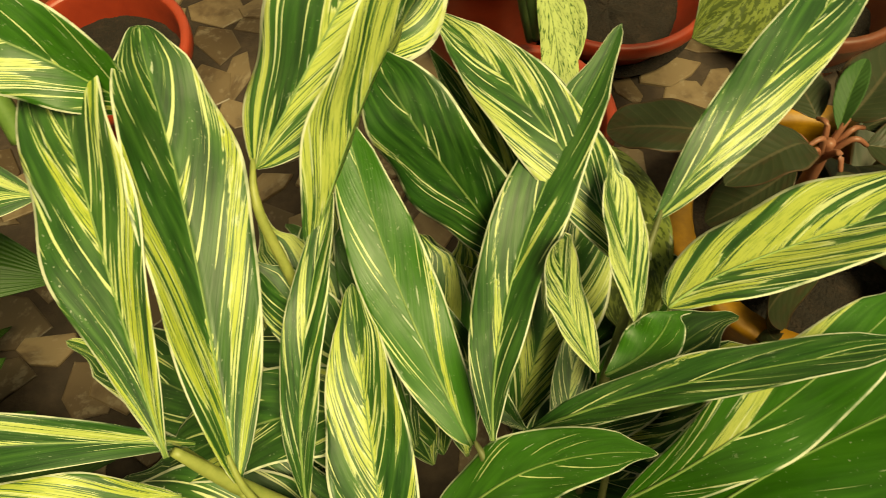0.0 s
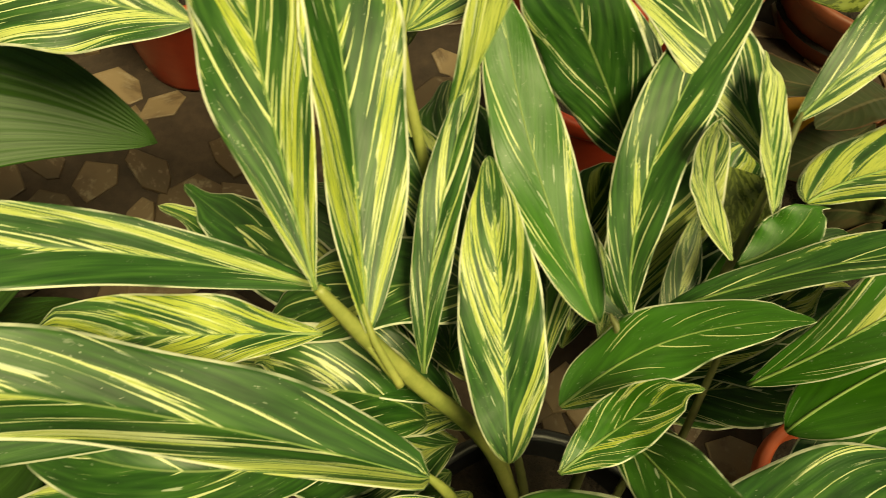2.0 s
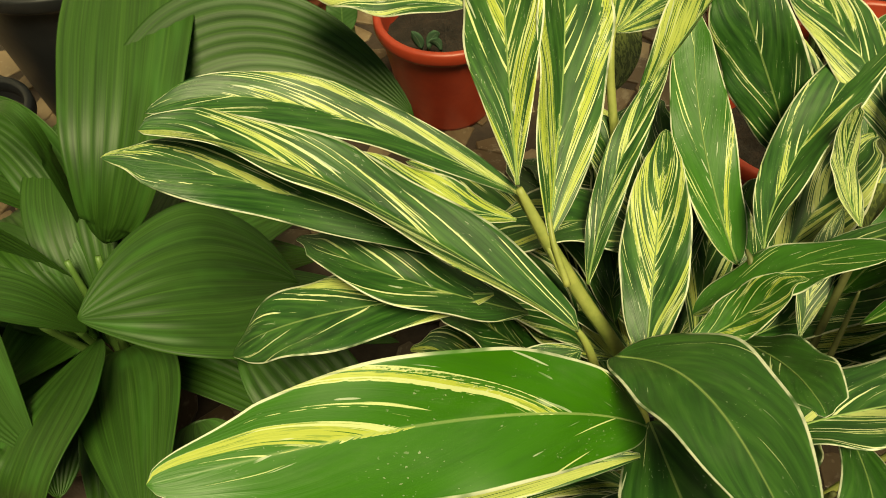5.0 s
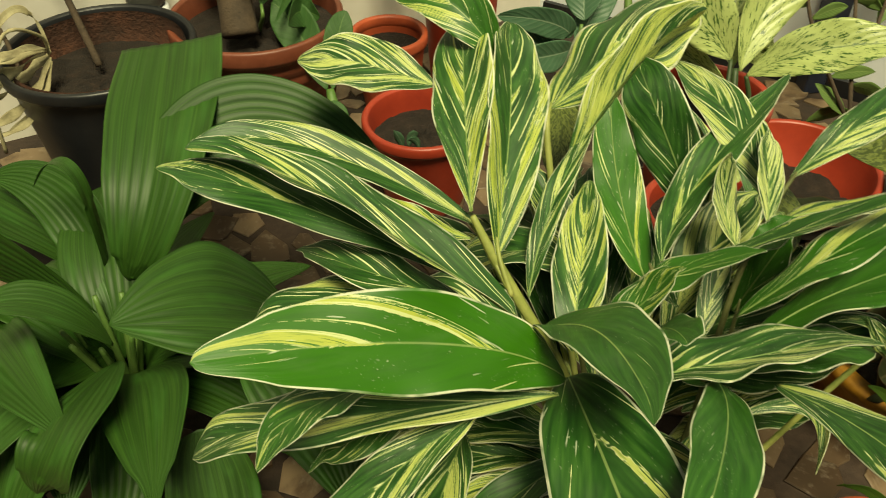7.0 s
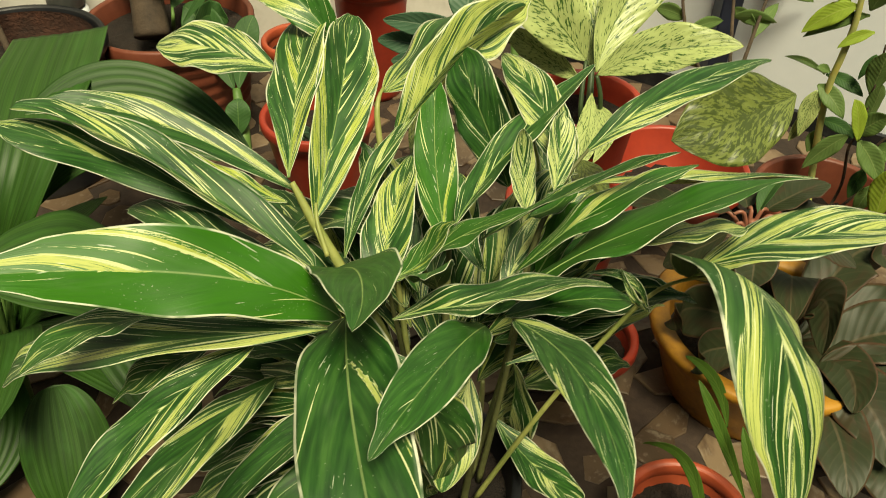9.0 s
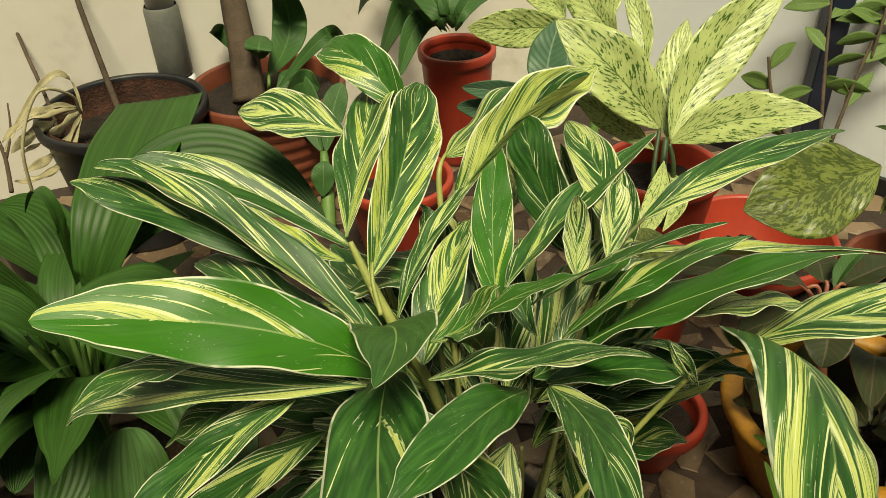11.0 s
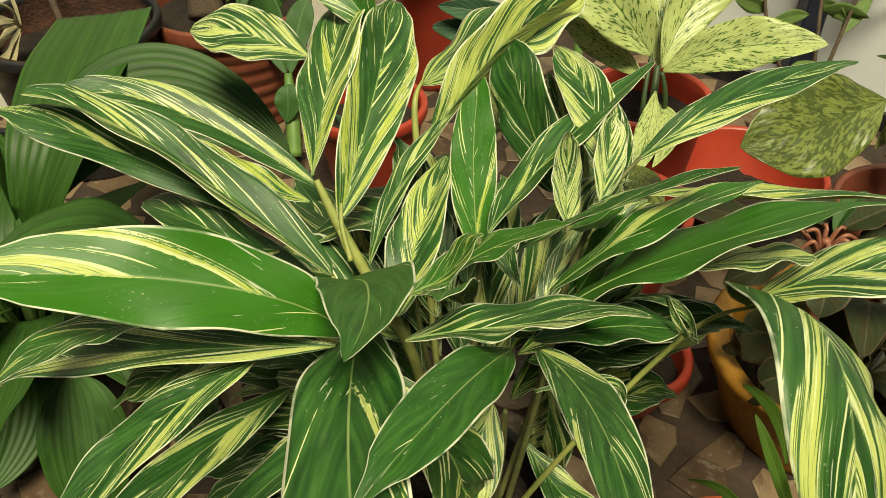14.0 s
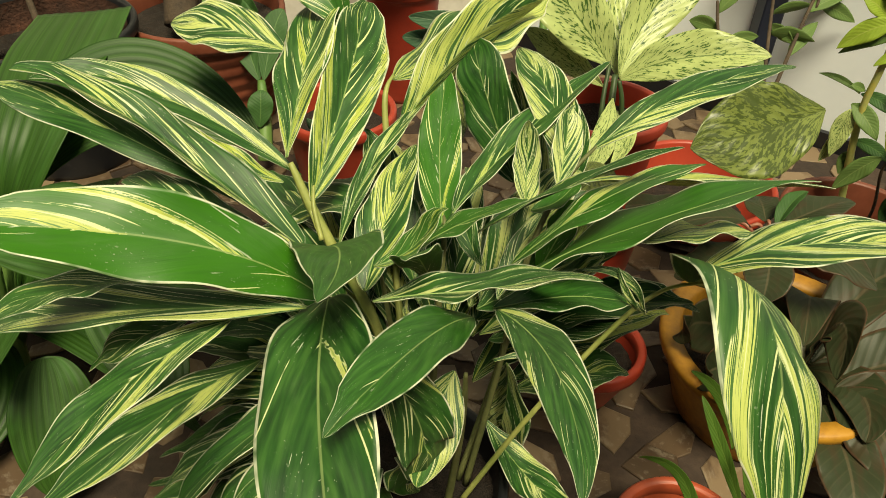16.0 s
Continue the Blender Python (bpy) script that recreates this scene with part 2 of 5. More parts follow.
BLACK_PLASTIC = mottled("black_plastic", [(0.3, col(0.005, 0.006, 0.008)), (0.6, col(0.012, 0.013, 0.016)), (0.85, col(0.055, 0.055, 0.055))], 8, 0.42, 0.15)
YELLOW_PLASTIC = mottled("yellow_plastic", [(0.30, col(0.075, 0.030, 0.010)), (0.42, col(0.26, 0.115, 0.014)), (0.6, col(0.42, 0.20, 0.022)), (0.8, col(0.50, 0.27, 0.04))], 9, 0.5, 0.25)
SOIL = mottled("soil", [(0.3, col(0.006, 0.004, 0.003)), (0.55, col(0.020, 0.012, 0.008)), (0.8, col(0.060, 0.034, 0.023))], 30, 0.95, 1.0, 0.01)
WALL_CREAM = mottled("cream_wall", [(0.3, col(0.46, 0.43, 0.37)), (0.46, col(0.66, 0.63, 0.57)), (0.8, col(0.72, 0.70, 0.65))], 2.2, 0.8, 0.3)
WALL_WHITE = mottled("white_wall", [(0.3, col(0.78, 0.83, 0.89)), (0.7, col(0.86, 0.90, 0.95))], 3, 0.75, 0.2)
GROUT = mottled("floor_cement", [(0.3, col(0.010, 0.006, 0.004)), (0.5, col(0.032, 0.019, 0.013)), (0.75, col(0.070, 0.044, 0.030))], 9, 0.85, 0.6, 0.004)
GREY_PIPE = mottled("grey_pipe", [(0.3, col(0.10, 0.11, 0.10)), (0.7, col(0.20, 0.20, 0.18))], 9, 0.55, 0.2)
NAVY = mottled("navy_post", [(0.3, col(0.010, 0.014, 0.030)), (0.7, col(0.022, 0.030, 0.060))], 9, 0.4, 0.1)


def marble_material():
    n = Nodes("marble_chip")
    co = n.coords()
    info = n.add("ShaderNodeObjectInfo").outputs["Random"]
    base = n.ramp(info, [(0.0, col(0.045, 0.027, 0.015)), (0.3, col(0.085, 0.054, 0.031)), (0.6, col(0.21, 0.148, 0.092)), (1.0, col(0.062, 0.036, 0.020))])
    stain = n.noise(co, 14.0, 4.0, 0.6)
    vein = n.noise(co, 40.0, 3.0, 0.7)
    c = n.mix(n.step(stain, 0.45, 0.75), base, col(0.065, 0.037, 0.021))
    c = n.mix(n.math("MULTIPLY", n.step(vein, 0.55, 0.7), 0.3), c, col(0.32, 0.27, 0.21))
    n.bump(vein, 0.15, 0.001)
    return n.set(Base_Color=c, Roughness=0.5)


MARBLE = marble_material()


# ---- mesh helpers ----
def part(name, bm, material, parent=None, label=""):
    me = bpy.data.meshes.new(name)
    bm.to_mesh(me)
    bm.free()
    me.materials.append(material)
    ob = new(name, me)
    if parent is not None:
        ob.parent = parent
    if label:
        ob["label"] = label
    return ob


def smooth(ob):
    for p in ob.data.polygons:
        p.use_smooth = True
    return ob


def thing(name, label, category, group="", at=(0, 0, 0)):
    ob = new(name)
    ob.empty_display_size = 0.05
    ob.location = at
    return tagged(ob, label, category, group)


def bezier(b, m, t, k):
    """A curve from b to t that passes m half way."""
    c = 2 * m - (b + t) / 2
    return (1 - k) ** 2 * b + 2 * k * (1 - k) * c + k * k * t


def blade(name, parent, material, b, m, t, side, width, seed=0, fold=0.18, wave=0.06, power=0.7, lean=1.05,
          pleats=0, cut=1.0, amt=0.3, bands=(), pale=0.0, vivid=0.0, twist=0.0, curl=0.0, drip=0.0, outline=0.0, ripple=0.0, rows=56, cols=16, thick=0.0007, rib=0.0, label=""):
    """One leaf blade: a spine through three places, a width, and a cross direction; gutters, waves or pleats across."""
    rng = random.Random(seed * 7919 + 13)
    b, m, t, side = Vector(b), Vector(m), Vector(t), Vector(side).normalized()
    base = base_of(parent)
    ph = [rng.uniform(0, 6.28) for _ in range(8)]
    length = (m - b).length + (t - m).length
    slant = min(2.4, max(0.42, 0.6 * width / (math.tan(radians(19)) * length)))
    hook = Vector((rng.uniform(-1, 1), rng.uniform(-1, 1), -0.6)) * 0.012 * drip
    bm = bmesh.new()
    grid, vals = [], []
    for i in range(rows + 1):
        k = i / rows
        p = bezier(b, m, t, k)
        tan = (bezier(b, m, t, min(1, k + 0.02)) - bezier(b, m, t, max(0, k - 0.02))).normalized()
        s = (side - tan * side.dot(tan)).normalized()
        nrm = s.cross(tan)
        if nrm.z < 0:
            nrm = -nrm
        if twist:
            q = Matrix.Rotation(radians(twist) * (k - 0.35), 3, tan)
            s, nrm = q @ s, q @ nrm
        w = 0.60 * width * max(0.0, math.sin(math.pi * (k * cut) ** lean)) ** power
        w = max(w, 0.0022 * (1 - k))
        if drip and k > 0.86:
            e = (k - 0.86) / 0.14
            w *= 1 - 0.45 * math.sin(math.pi * e) * drip
            p = p + hook * e * e
        row = []
        for j in range(cols + 1):
            u = 2 * j / cols - 1
            ragged = 1 + outline * (math.sin(k * 9 + ph[4] + (1.7 if u > 0 else 0)) + 0.6 * math.sin(k * 23 + ph[5] + (2.9 if u > 0 else 0)))
            h = fold * abs(u) * w + curl * u * u * w
            h += wave * w * abs(u) ** 2 * math.sin(k * 17 + ph[0] + (2.1 if u > 0 else 0)) * 0.9
            h += wave * w * math.sin(k * 7 + ph[1]) * u * 0.6
            h += 0.10 * w * math.sin(k * 4.3 + ph[2]) * (1 - abs(u))
            if pleats:
                h += 0.034 * width / pleats * math.sin(math.pi * pleats * u) * min(1, 4 * k) * (1 - 0.3 * k) * 1.4
            elif ripple:
                h += ripple * math.sin((k - slant * abs(u) ** 1.2) * 95 + ph[3]) * min(1, 3 * abs(u)) * (1 - abs(u) ** 4)
            q = p + s * (u * w * ragged) + nrm * h
            row.append(bm.verts.new(q - base))
            vals.append((u, k))
        grid.append(row)
    for i in range(rows):
        for j in range(cols):
            bm.faces.new((grid[i][j], grid[i][j + 1], grid[i + 1][j + 1], grid[i + 1][j]))
    spine = [grid[i][cols // 2].co.copy() for i in range(0, rows - 3, 4)]
    ob = part(name, bm, material, parent, label)
    if rib:
        n = len(spine) - 1
        tube("midrib", ob, RIB, spine, [rib * (1 - 0.8 * i / n) for i in range(n + 1)], sides=6, steps=2)
    me = ob.data
    data = {"lu": [], "lv": [], "amt": [], "seed": [], "pale": [], "vivid": [], "slant": []}
    for u, k in vals:
        a = amt
        for (sd, lo, hi, gain) in bands:
            if sd == 0 or sd * u > 0 or abs(u) < 1e-6:
                sv = k - slant * abs(u) ** 1.2
                a += gain * max(0.0, 1 - abs(sv - (lo + hi) / 2) / max(1e-3, (hi - lo) / 2)) ** 0.5
        data["lu"].append(u)
        data["lv"].append(k)
        data["amt"].append(a)
        data["seed"].append(seed * 1.37)
        data["pale"].append(pale)
        data["vivid"].append(vivid)
        data["slant"].append(slant)
    for key, values in data.items():
        me.attributes.new(key, "FLOAT", "POINT").data.foreach_set("value", values)
    smooth(ob)
    if thick:
        mod = ob.modifiers.new("thickness", "SOLIDIFY")
        mod.thickness = thick
    return ob


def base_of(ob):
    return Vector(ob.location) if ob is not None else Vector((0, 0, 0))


def tube(name, parent, material, points, radii, label="", sides=8, steps=6):
    """A tapered stem along a smooth line through the places given."""
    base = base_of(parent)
    pts = [Vector(p) for p in points]
    fine, rad = [], []
    for i in range(len(pts) - 1):
        p0, p1, p2, p3 = pts[max(0, i - 1)], pts[i], pts[i + 1], pts[min(len(pts) - 1, i + 2)]
        for k in range(steps):
            a = k / steps
            fine.append(0.5 * (2 * p1 + (p2 - p0) * a + (2 * p0 - 5 * p1 + 4 * p2 - p3) * a * a + (3 * p1 - p0 - 3 * p2 + p3) * a ** 3))
            rad.append(radii[i] * (1 - a) + radii[i + 1] * a)
    fine.append(pts[-1])
    rad.append(radii[-1])
    bm = bmesh.new()
    rings = []
    ref = Vector((0.3, 0.9, 0.2)).normalized()
    for i, p in enumerate(fine):
        tan = (fine[min(i + 1, len(fine) - 1)] - fine[max(i - 1, 0)]).normalized()
        a = (ref - tan * ref.dot(tan)).normalized()
        c = tan.cross(a)
        rings.append([bm.verts.new(p - base + (a * math.cos(q) + c * math.sin(q)) * rad[i]) for q in (2 * math.pi * j / sides for j in range(sides))])
    for r0, r1 in zip(rings, rings[1:]):
        for j in range(sides):
            bm.faces.new((r0[j], r0[(j + 1) % sides], r1[(j + 1) % sides], r1[j]))
    bm.faces.new(rings[0][::-1])
    bm.faces.new(rings[-1])
    return smooth(part(name, bm, material, parent, label))


def lathe(name, profile, material, parent, sides=48, label="", cap=True):
    bm = bmesh.new()
    rings = [[bm.verts.new((r * math.cos(a), r * math.sin(a), z)) for a in (2 * math.pi * j / sides for j in range(sides))] for r, z in profile]
    for r0, r1 in zip(rings, rings[1:]):
        for j in range(sides):
            bm.faces.new((r0[j], r0[(j + 1) % sides], r1[(j + 1) % sides], r1[j]))
    if cap:
        bm.faces.new(rings[0][::-1])
    return smooth(part(name, bm, material, parent, label))


def soil_disc(parent, r, z, seed):
    rng = random.Random(seed)
    bm = bmesh.new()
    rings = [[bm.verts.new((0, 0, z + 0.008))]]
    n = 40
    for i in range(1, 9):
        q = i / 8
        rings.append([bm.verts.new((q * r * math.cos(a), q * r * math.sin(a), z + rng.uniform(-0.006, 0.008) * (1 if i < 8 else 0)))
                      for a in (2 * math.pi * j / n for j in range(n))])
    for j in range(n):
        bm.faces.new((rings[0][0], rings[1][j], rings[1][(j + 1) % n]))
    for r0, r1 in zip(rings[1:], rings[2:]):
        for j in range(n):
            bm.faces.new((r0[j], r1[j], r1[(j + 1) % n], r0[(j + 1) % n]))
    return smooth(part("soil", bm, SOIL, parent, "dark brown potting soil"))


def pot(label, x, y, rim_z, r, material, height, foot=0.72, lip=0.03, ribs=0, seed=1, soil=0.035, name="plant_pot", flange=0.0):
    """A round pot with a rolled lip and soil in it."""
    t = 0.006
    z0 = rim_z - height
    ob = thing(name, label, "plant pot", "pots on the terrace", at=(x, y, z0))
    h = height
    prof = [(r * foot * 0.9, 0.0), (r * foot, 0.004)]
    body_top = h - lip
    for i in range(1, 25):
        k = i / 24
        rr = r * (foot + (0.95 - foot) * k)
        if ribs:
            rr += 0.004 * math.sin(k * ribs * 2 * math.pi)
        prof.append((rr, 0.004 + (body_top - 0.004) * k))
    prof += [(r * 0.985, body_top + 0.001), (r, body_top + 0.004), (r, h - 0.004), (r - 0.003, h), (r - t - 0.004, h),
             (r - t - 0.006, h - 0.004), (r * 0.95 - t, body_top), (r * foot - t, 0.012)]
    if flange:
        prof[-8:] = [(r * 0.93, body_top), (r, body_top + 0.006), (r + 0.002, h - 0.006), (r - 0.004, h), (r - flange, h - 0.006),
                     (r - flange - 0.004, h - 0.014), (r - flange - 0.008, h * 0.6), (r * foot - t, 0.012)]
    lathe("pot_body", prof, material, ob)
    if not flange:
        lathe("rim", [(r - 0.010, h - lip * 0.9), (r + 0.002, h - lip * 0.9), (r + 0.004, h - lip * 0.7), (r + 0.004, h - 0.003), (r + 0.001, h + 0.002),
                      (r - 0.008, h + 0.002), (r - 0.012, h - 0.003), (r - 0.012, h - lip * 0.8), (r - 0.010, h - lip * 0.9)], material, ob, cap=False)
    soil_disc(ob, (r - flange if flange else r * 0.95) - t - 0.001, h - soil - lip * 0.3, seed)
    return ob


def box(bm, lo, hi):
    vs = [bm.verts.new((x, y, z)) for x in (lo[0], hi[0]) for y in (lo[1], hi[1]) for z in (lo[2], hi[2])]
    for f in ((0, 1, 3, 2), (4, 6, 7, 5), (0, 4, 5, 1), (2, 3, 7, 6), (0, 2, 6, 4), (1, 5, 7, 3)):
        bm.faces.new([vs[i] for i in f])


# ---- floor and walls ----
bm = bmesh.new()
box(bm, (-6, -6, FLOOR - 0.12), (6, 6, FLOOR))
floor = tagged(part("floor", bm, GROUT), "dark cement floor set with broken marble pieces", "floor", kind="structure")

bm = bmesh.new()
box(bm, (-6, 0, FLOOR), (0.06, 0.15, 2.6))
wall_back = tagged(part("wall_back", bm, WALL_CREAM), "cream painted plaster wall behind the pots", "wall", kind="structure")
wall_back.matrix_world = Matrix.Translation((0.37, 2.02, 0)) @ Matrix.Rotation(radians(20), 4, "Z")
bm = bmesh.new()
box(bm, (0, 0, FLOOR), (4.5, 0.15, 2.6))
wall_right = tagged(part("wall_right", bm, WALL_WHITE), "plain white painted wall with a dark foot", "wall", kind="structure")
wall_right.matrix_world = Matrix.Translation((0.37, 2.02, 0)) @ Matrix.Rotation(radians(-39.5), 4, "Z")
bm = bmesh.new()
box(bm, (0.02, -0.02, FLOOR), (4.4, -0.003, FLOOR + 0.05))
skirting = tagged(part("baseboard", bm, BLACK_PLASTIC), "dark skirting strip at the foot of the white wall", "baseboard", kind="structure")
skirting.matrix_world = wall_right.matrix_world.copy()

# unseen walls added behind and beside the camera, closing the terrace and cutting skylight
for name, lo, hi in (("added_wall_front", (-2.9, -2.05, FLOOR), (3.1, -1.9, 1.8)), ("added_wall_left", (-2.9, -1.9, FLOOR), (-2.75, 0.85, 1.8)), ("added_wall_side", (2.95, -1.9, FLOOR), (3.1, -0.2, 1.8))):
    bm = bmesh.new()
    box(bm, lo, hi)
    tagged(part(name, bm, WALL_CREAM), "plain cream wall added out of view to cut low sky light", "wall", kind="structure")

# ---- pots ----
main_pot = pot("black plastic pot holding the variegated ginger", 0.03, 0.085, 0.15, 0.158, BLACK_PLASTIC, 0.20, seed=3)
tc_pot = pot("large ribbed terracotta-coloured pot with a thick woody stem", -0.49, 1.48, 0.26, 0.215, TERRACOTTA, 0.31, 0.78, 0.045, 7, seed=4)
black_pot = pot("large black plastic pot with dry stems by the wall", -0.82, 1.27, 0.30, 0.212, BLACK_PLASTIC, 0.35, 0.78, 0.03, seed=5, soil=0.075)
lathe("soil_crust", [(0.188, 0.345), (0.190, 0.335), (0.189, 0.30), (0.186, 0.25), (0.180, 0.24)], CRUST, black_pot, label="rust-brown crust of dried soil inside the pot", cap=False)
small_dark_pot = pot("small dark pot of soil before the black pot", -0.995, 1.00, 0.12, 0.097, BLACK_PLASTIC, 0.17, seed=6)
red_pot = pot("bright red plastic pot with tiny seedlings in soil", -0.109, 1.085, 0.18, 0.134, RED_PLASTIC, 0.23, 0.7, 0.028, seed=7, soil=0.05)
pot_b = pot("terracotta-coloured pot standing between two others", -0.16, 1.49, 0.18, 0.10, ORANGE_PLASTIC, 0.23, seed=8)
back_pot = pot("tall red plastic pot by the wall", 0.045, 1.60, 0.30, 0.110, RED_PLASTIC, 0.35, 0.75, 0.03, seed=9)
speckled_pot = pot("red plastic pot that holds the tall speckled plant", 0.51, 1.00, 0.24, 0.135, RED_PLASTIC, 0.29, 0.72, 0.03, seed=15, soil=0.05)
orange_pot = pot("wide red plastic pot under the speckled plant", 0.750, 0.955, 0.068, 0.180, RED_PLASTIC, 0.118, 0.7, 0.03, seed=10, soil=0.085)
right_pot = pot("faded terracotta-coloured pot near the white wall", 1.035, 0.765, 0.10, 0.155, TERRACOTTA, 0.15, seed=11, soil=0.085)
yellow_pot = pot("scuffed yellow-orange pot with a dark-leaved plant", 0.715, 0.37, 0.12, 0.212, YELLOW_PLASTIC, 0.17, 0.75, 0.03, seed=12, soil=0.07, flange=0.034)
front_pot = pot("small orange-brown pot with a young plant", 0.45, 0.03, 0.06, 0.10, ORANGE_PLASTIC, 0.11, seed=13)
middle_pot = pot("red plastic pot between the ginger and the speckled plant", 0.400, 0.668, 0.20, 0.125, RED_PLASTIC, 0.25, seed=16)
hidden_pot = pot("red plastic pot half hidden behind the ginger", 0.385, 0.405, 0.08, 0.095, RED_PLASTIC, 0.13, 0.55, seed=14)

# ---- variegated ginger ----
ginger = thing("variegated_ginger", "variegated shell ginger with long yellow-striped green leaves in a black pot", "plant", at=(0.05, 0.09, 0.11))


def g_leaf(b, m, t, side, width, **kw):
    kw.setdefault("seed", g_leaf.count)
    g_leaf.count += 1
    kw.setdefault("drip", 1.0)
    kw.setdefault("wave", 0.13)
    kw.setdefault("fold", 0.25)
    kw.setdefault("rib", 0.0014)
    return blade("leaf", ginger, GINGER, b, m, t, side, width, outline=0.028, ripple=0.00016, **kw)


g_leaf.count = 1
g_leaf((-0.117, 0.303, 0.543), (-0.102, 0.489, 0.604), (-0.077, 0.656, 0.636), (0.925, -0.190, 0.329), 0.076, amt=0.37, bands=((1, -0.4, 0.5, 0.17), (-1, -0.42, 0.05, 0.17)), fold=0.17, lean=1.17, power=0.81, drip=0.3)
g_leaf((-0.086, 0.281, 0.487), (-0.041, 0.475, 0.577), (-0.019, 0.614, 0.634), (0.896, 0.015, -0.444), 0.077, amt=0.35, bands=((-1, -0.42, 0.35, 0.18), (1, -0.42, 0.0, 0.18), (1, 0.15, 0.28, 0.2)), fold=0.57, lean=1.04, power=0.61, drip=0.3)
g_leaf((-0.136, 0.524, 0.589), (-0.236, 0.574, 0.603), (-0.330, 0.620, 0.590), (-0.390, -0.781, -0.488), 0.074, amt=0.46, pale=0.65, fold=0.10, lean=1.05, power=0.73, drip=0.3)
g_leaf((-0.044, 0.557, 0.606), (-0.111, 0.604, 0.675), (-0.199, 0.712, 0.658), (-0.67, -0.48, -0.57), 0.066, amt=0.30, vivid=0.5, pale=0.35, power=0.6, bands=((1, -0.4, 0.9, 0.15),))
g_leaf((0.023, 0.494, 0.560), (0.147, 0.580, 0.617), (0.274, 0.655, 0.641), (0.519, -0.852, 0.075), 0.128, amt=0.42, bands=((1, -0.4, 0.9, 0.16),), pale=0.35, fold=-0.22, lean=1.04, power=0.61, drip=0.3)
g_leaf((0.203, 0.369, 0.459), (0.164, 0.430, 0.560), (0.142, 0.521, 0.620), (-0.769, 0.293, -0.568), 0.076, amt=0.22, pale=0.8, bands=((0, -0.5, -0.1, 0.26), (1, 0.1, 0.25, 0.3)), fold=0.11, lean=1.01, power=0.61, drip=0.3)
g_leaf((0.090, 0.229, 0.477), (0.091, 0.378, 0.518), (0.106, 0.497, 0.590), (0.987, -0.107, 0.118), 0.053, amt=0.22, vivid=0.7, bands=((1, 0.02, 0.14, 0.35), (1, -0.3, -0.2, 0.3), (-1, -0.4, -0.3, 0.3)), fold=0.19, lean=0.84, power=0.63, drip=0.3)
g_leaf((0.101, 0.217, 0.515), (0.189, 0.338, 0.540), (0.342, 0.448, 0.619), (0.606, -0.751, 0.261), 0.050, amt=0.26, bands=((-1, 0.2, 0.36, 0.42), (1, -0.2, -0.08, 0.35)), pale=0.40, fold=0.35, lean=1.16, power=0.64, drip=0.6)
g_leaf((-0.012, 0.161, 0.431), (0.016, 0.258, 0.484), (0.056, 0.385, 0.516), (0.936, -0.331, 0.117), 0.056, amt=0.38, pale=0.25, bands=((-1, 0.3, 0.95, 0.15), (1, 0.3, 0.95, 0.15), (0, -0.46, -0.25, 0.2)), fold=0.28, lean=0.90, power=0.64, drip=0.3)
g_leaf((-0.049, 0.251, 0.438), (0.001, 0.352, 0.511), (0.079, 0.459, 0.550), (0.795, -0.582, 0.173), 0.030, amt=0.40, pale=0.75, fold=0.22, lean=0.97, power=0.72, drip=0.3)
g_leaf((0.031, 0.178, 0.476), (0.114, 0.184, 0.522), (0.186, 0.146, 0.590), (-0.312, -0.937, 0.159), 0.050, amt=0.20, vivid=0.6, bands=((1, -0.3, 0.0, 0.3),), fold=0.17, lean=0.76, power=0.79, drip=0.6)
g_leaf((-0.055, 0.056, 0.517), (-0.188, 0.034, 0.615), (-0.393, -0.009, 0.667), (-0.038, -0.885, -0.465), 0.080, amt=0.04, vivid=1.0, bands=((-1, 0.28, 0.42, 0.75), (-1, 0.58, 0.85, 0.65)), rows=110, cols=28, fold=0.14, lean=1.14, power=0.53, drip=0.3)
g_leaf((-0.068, 0.112, 0.535), (-0.030, 0.034, 0.597), (-0.034, -0.107, 0.665), (-0.90, -0.32, 0.10), 0.084, amt=0.02, vivid=0.2, pale=0.65, fold=0.30, lean=0.80, power=0.72, drip=0.4, wave=0.05)
g_leaf((-0.048, 0.063, 0.508), (-0.039, -0.143, 0.538), (-0.008, -0.346, 0.480), (0.944, 0.071, 0.321), 0.099, amt=0.08, bands=((1, 0.16, 0.26, 0.42), (-1, 0.02, 0.08, 0.32)), pale=0.45, fold=0.26, lean=0.95, power=0.49, drip=0.3)
g_leaf((0.117, 0.059, 0.481), (0.052, -0.074, 0.575), (-0.031, -0.197, 0.598), (0.805, -0.557, -0.202), 0.054, amt=0.06, vivid=0.25, pale=0.65, fold=0.24, lean=1.12, power=0.70, drip=0.6)
g_leaf((0.004, 0.014, 0.549), (0.121, 0.039, 0.549), (0.239, 0.013, 0.586), (-0.066, -0.910, 0.410), 0.076, amt=0.41, pale=0.90, fold=0.13, lean=1.02, power=0.79, drip=0.6)
g_leaf((0.404, 0.140, 0.461), (0.390, -0.048, 0.585), (0.391, -0.208, 0.459), (0.821, -0.030, -0.570), 0.136, amt=0.46, curl=-0.2, pale=0.4, wave=0.05, bands=((-1, -2.0, 0.05, -0.30),), rows=90, drip=0.3, fold=0.10, lean=1.01, power=0.51)
g_leaf((0.134, -0.007, 0.556), (0.162, -0.159, 0.630), (0.162, -0.291, 0.640), (0.944, 0.176, 0.279), 0.039, amt=0.30, pale=0.50, bands=((1, -0.4, 0.1, 0.24), (-1, 0.1, 0.3, 0.2)), fold=0.14, lean=0.87, power=0.62, drip=0.3)
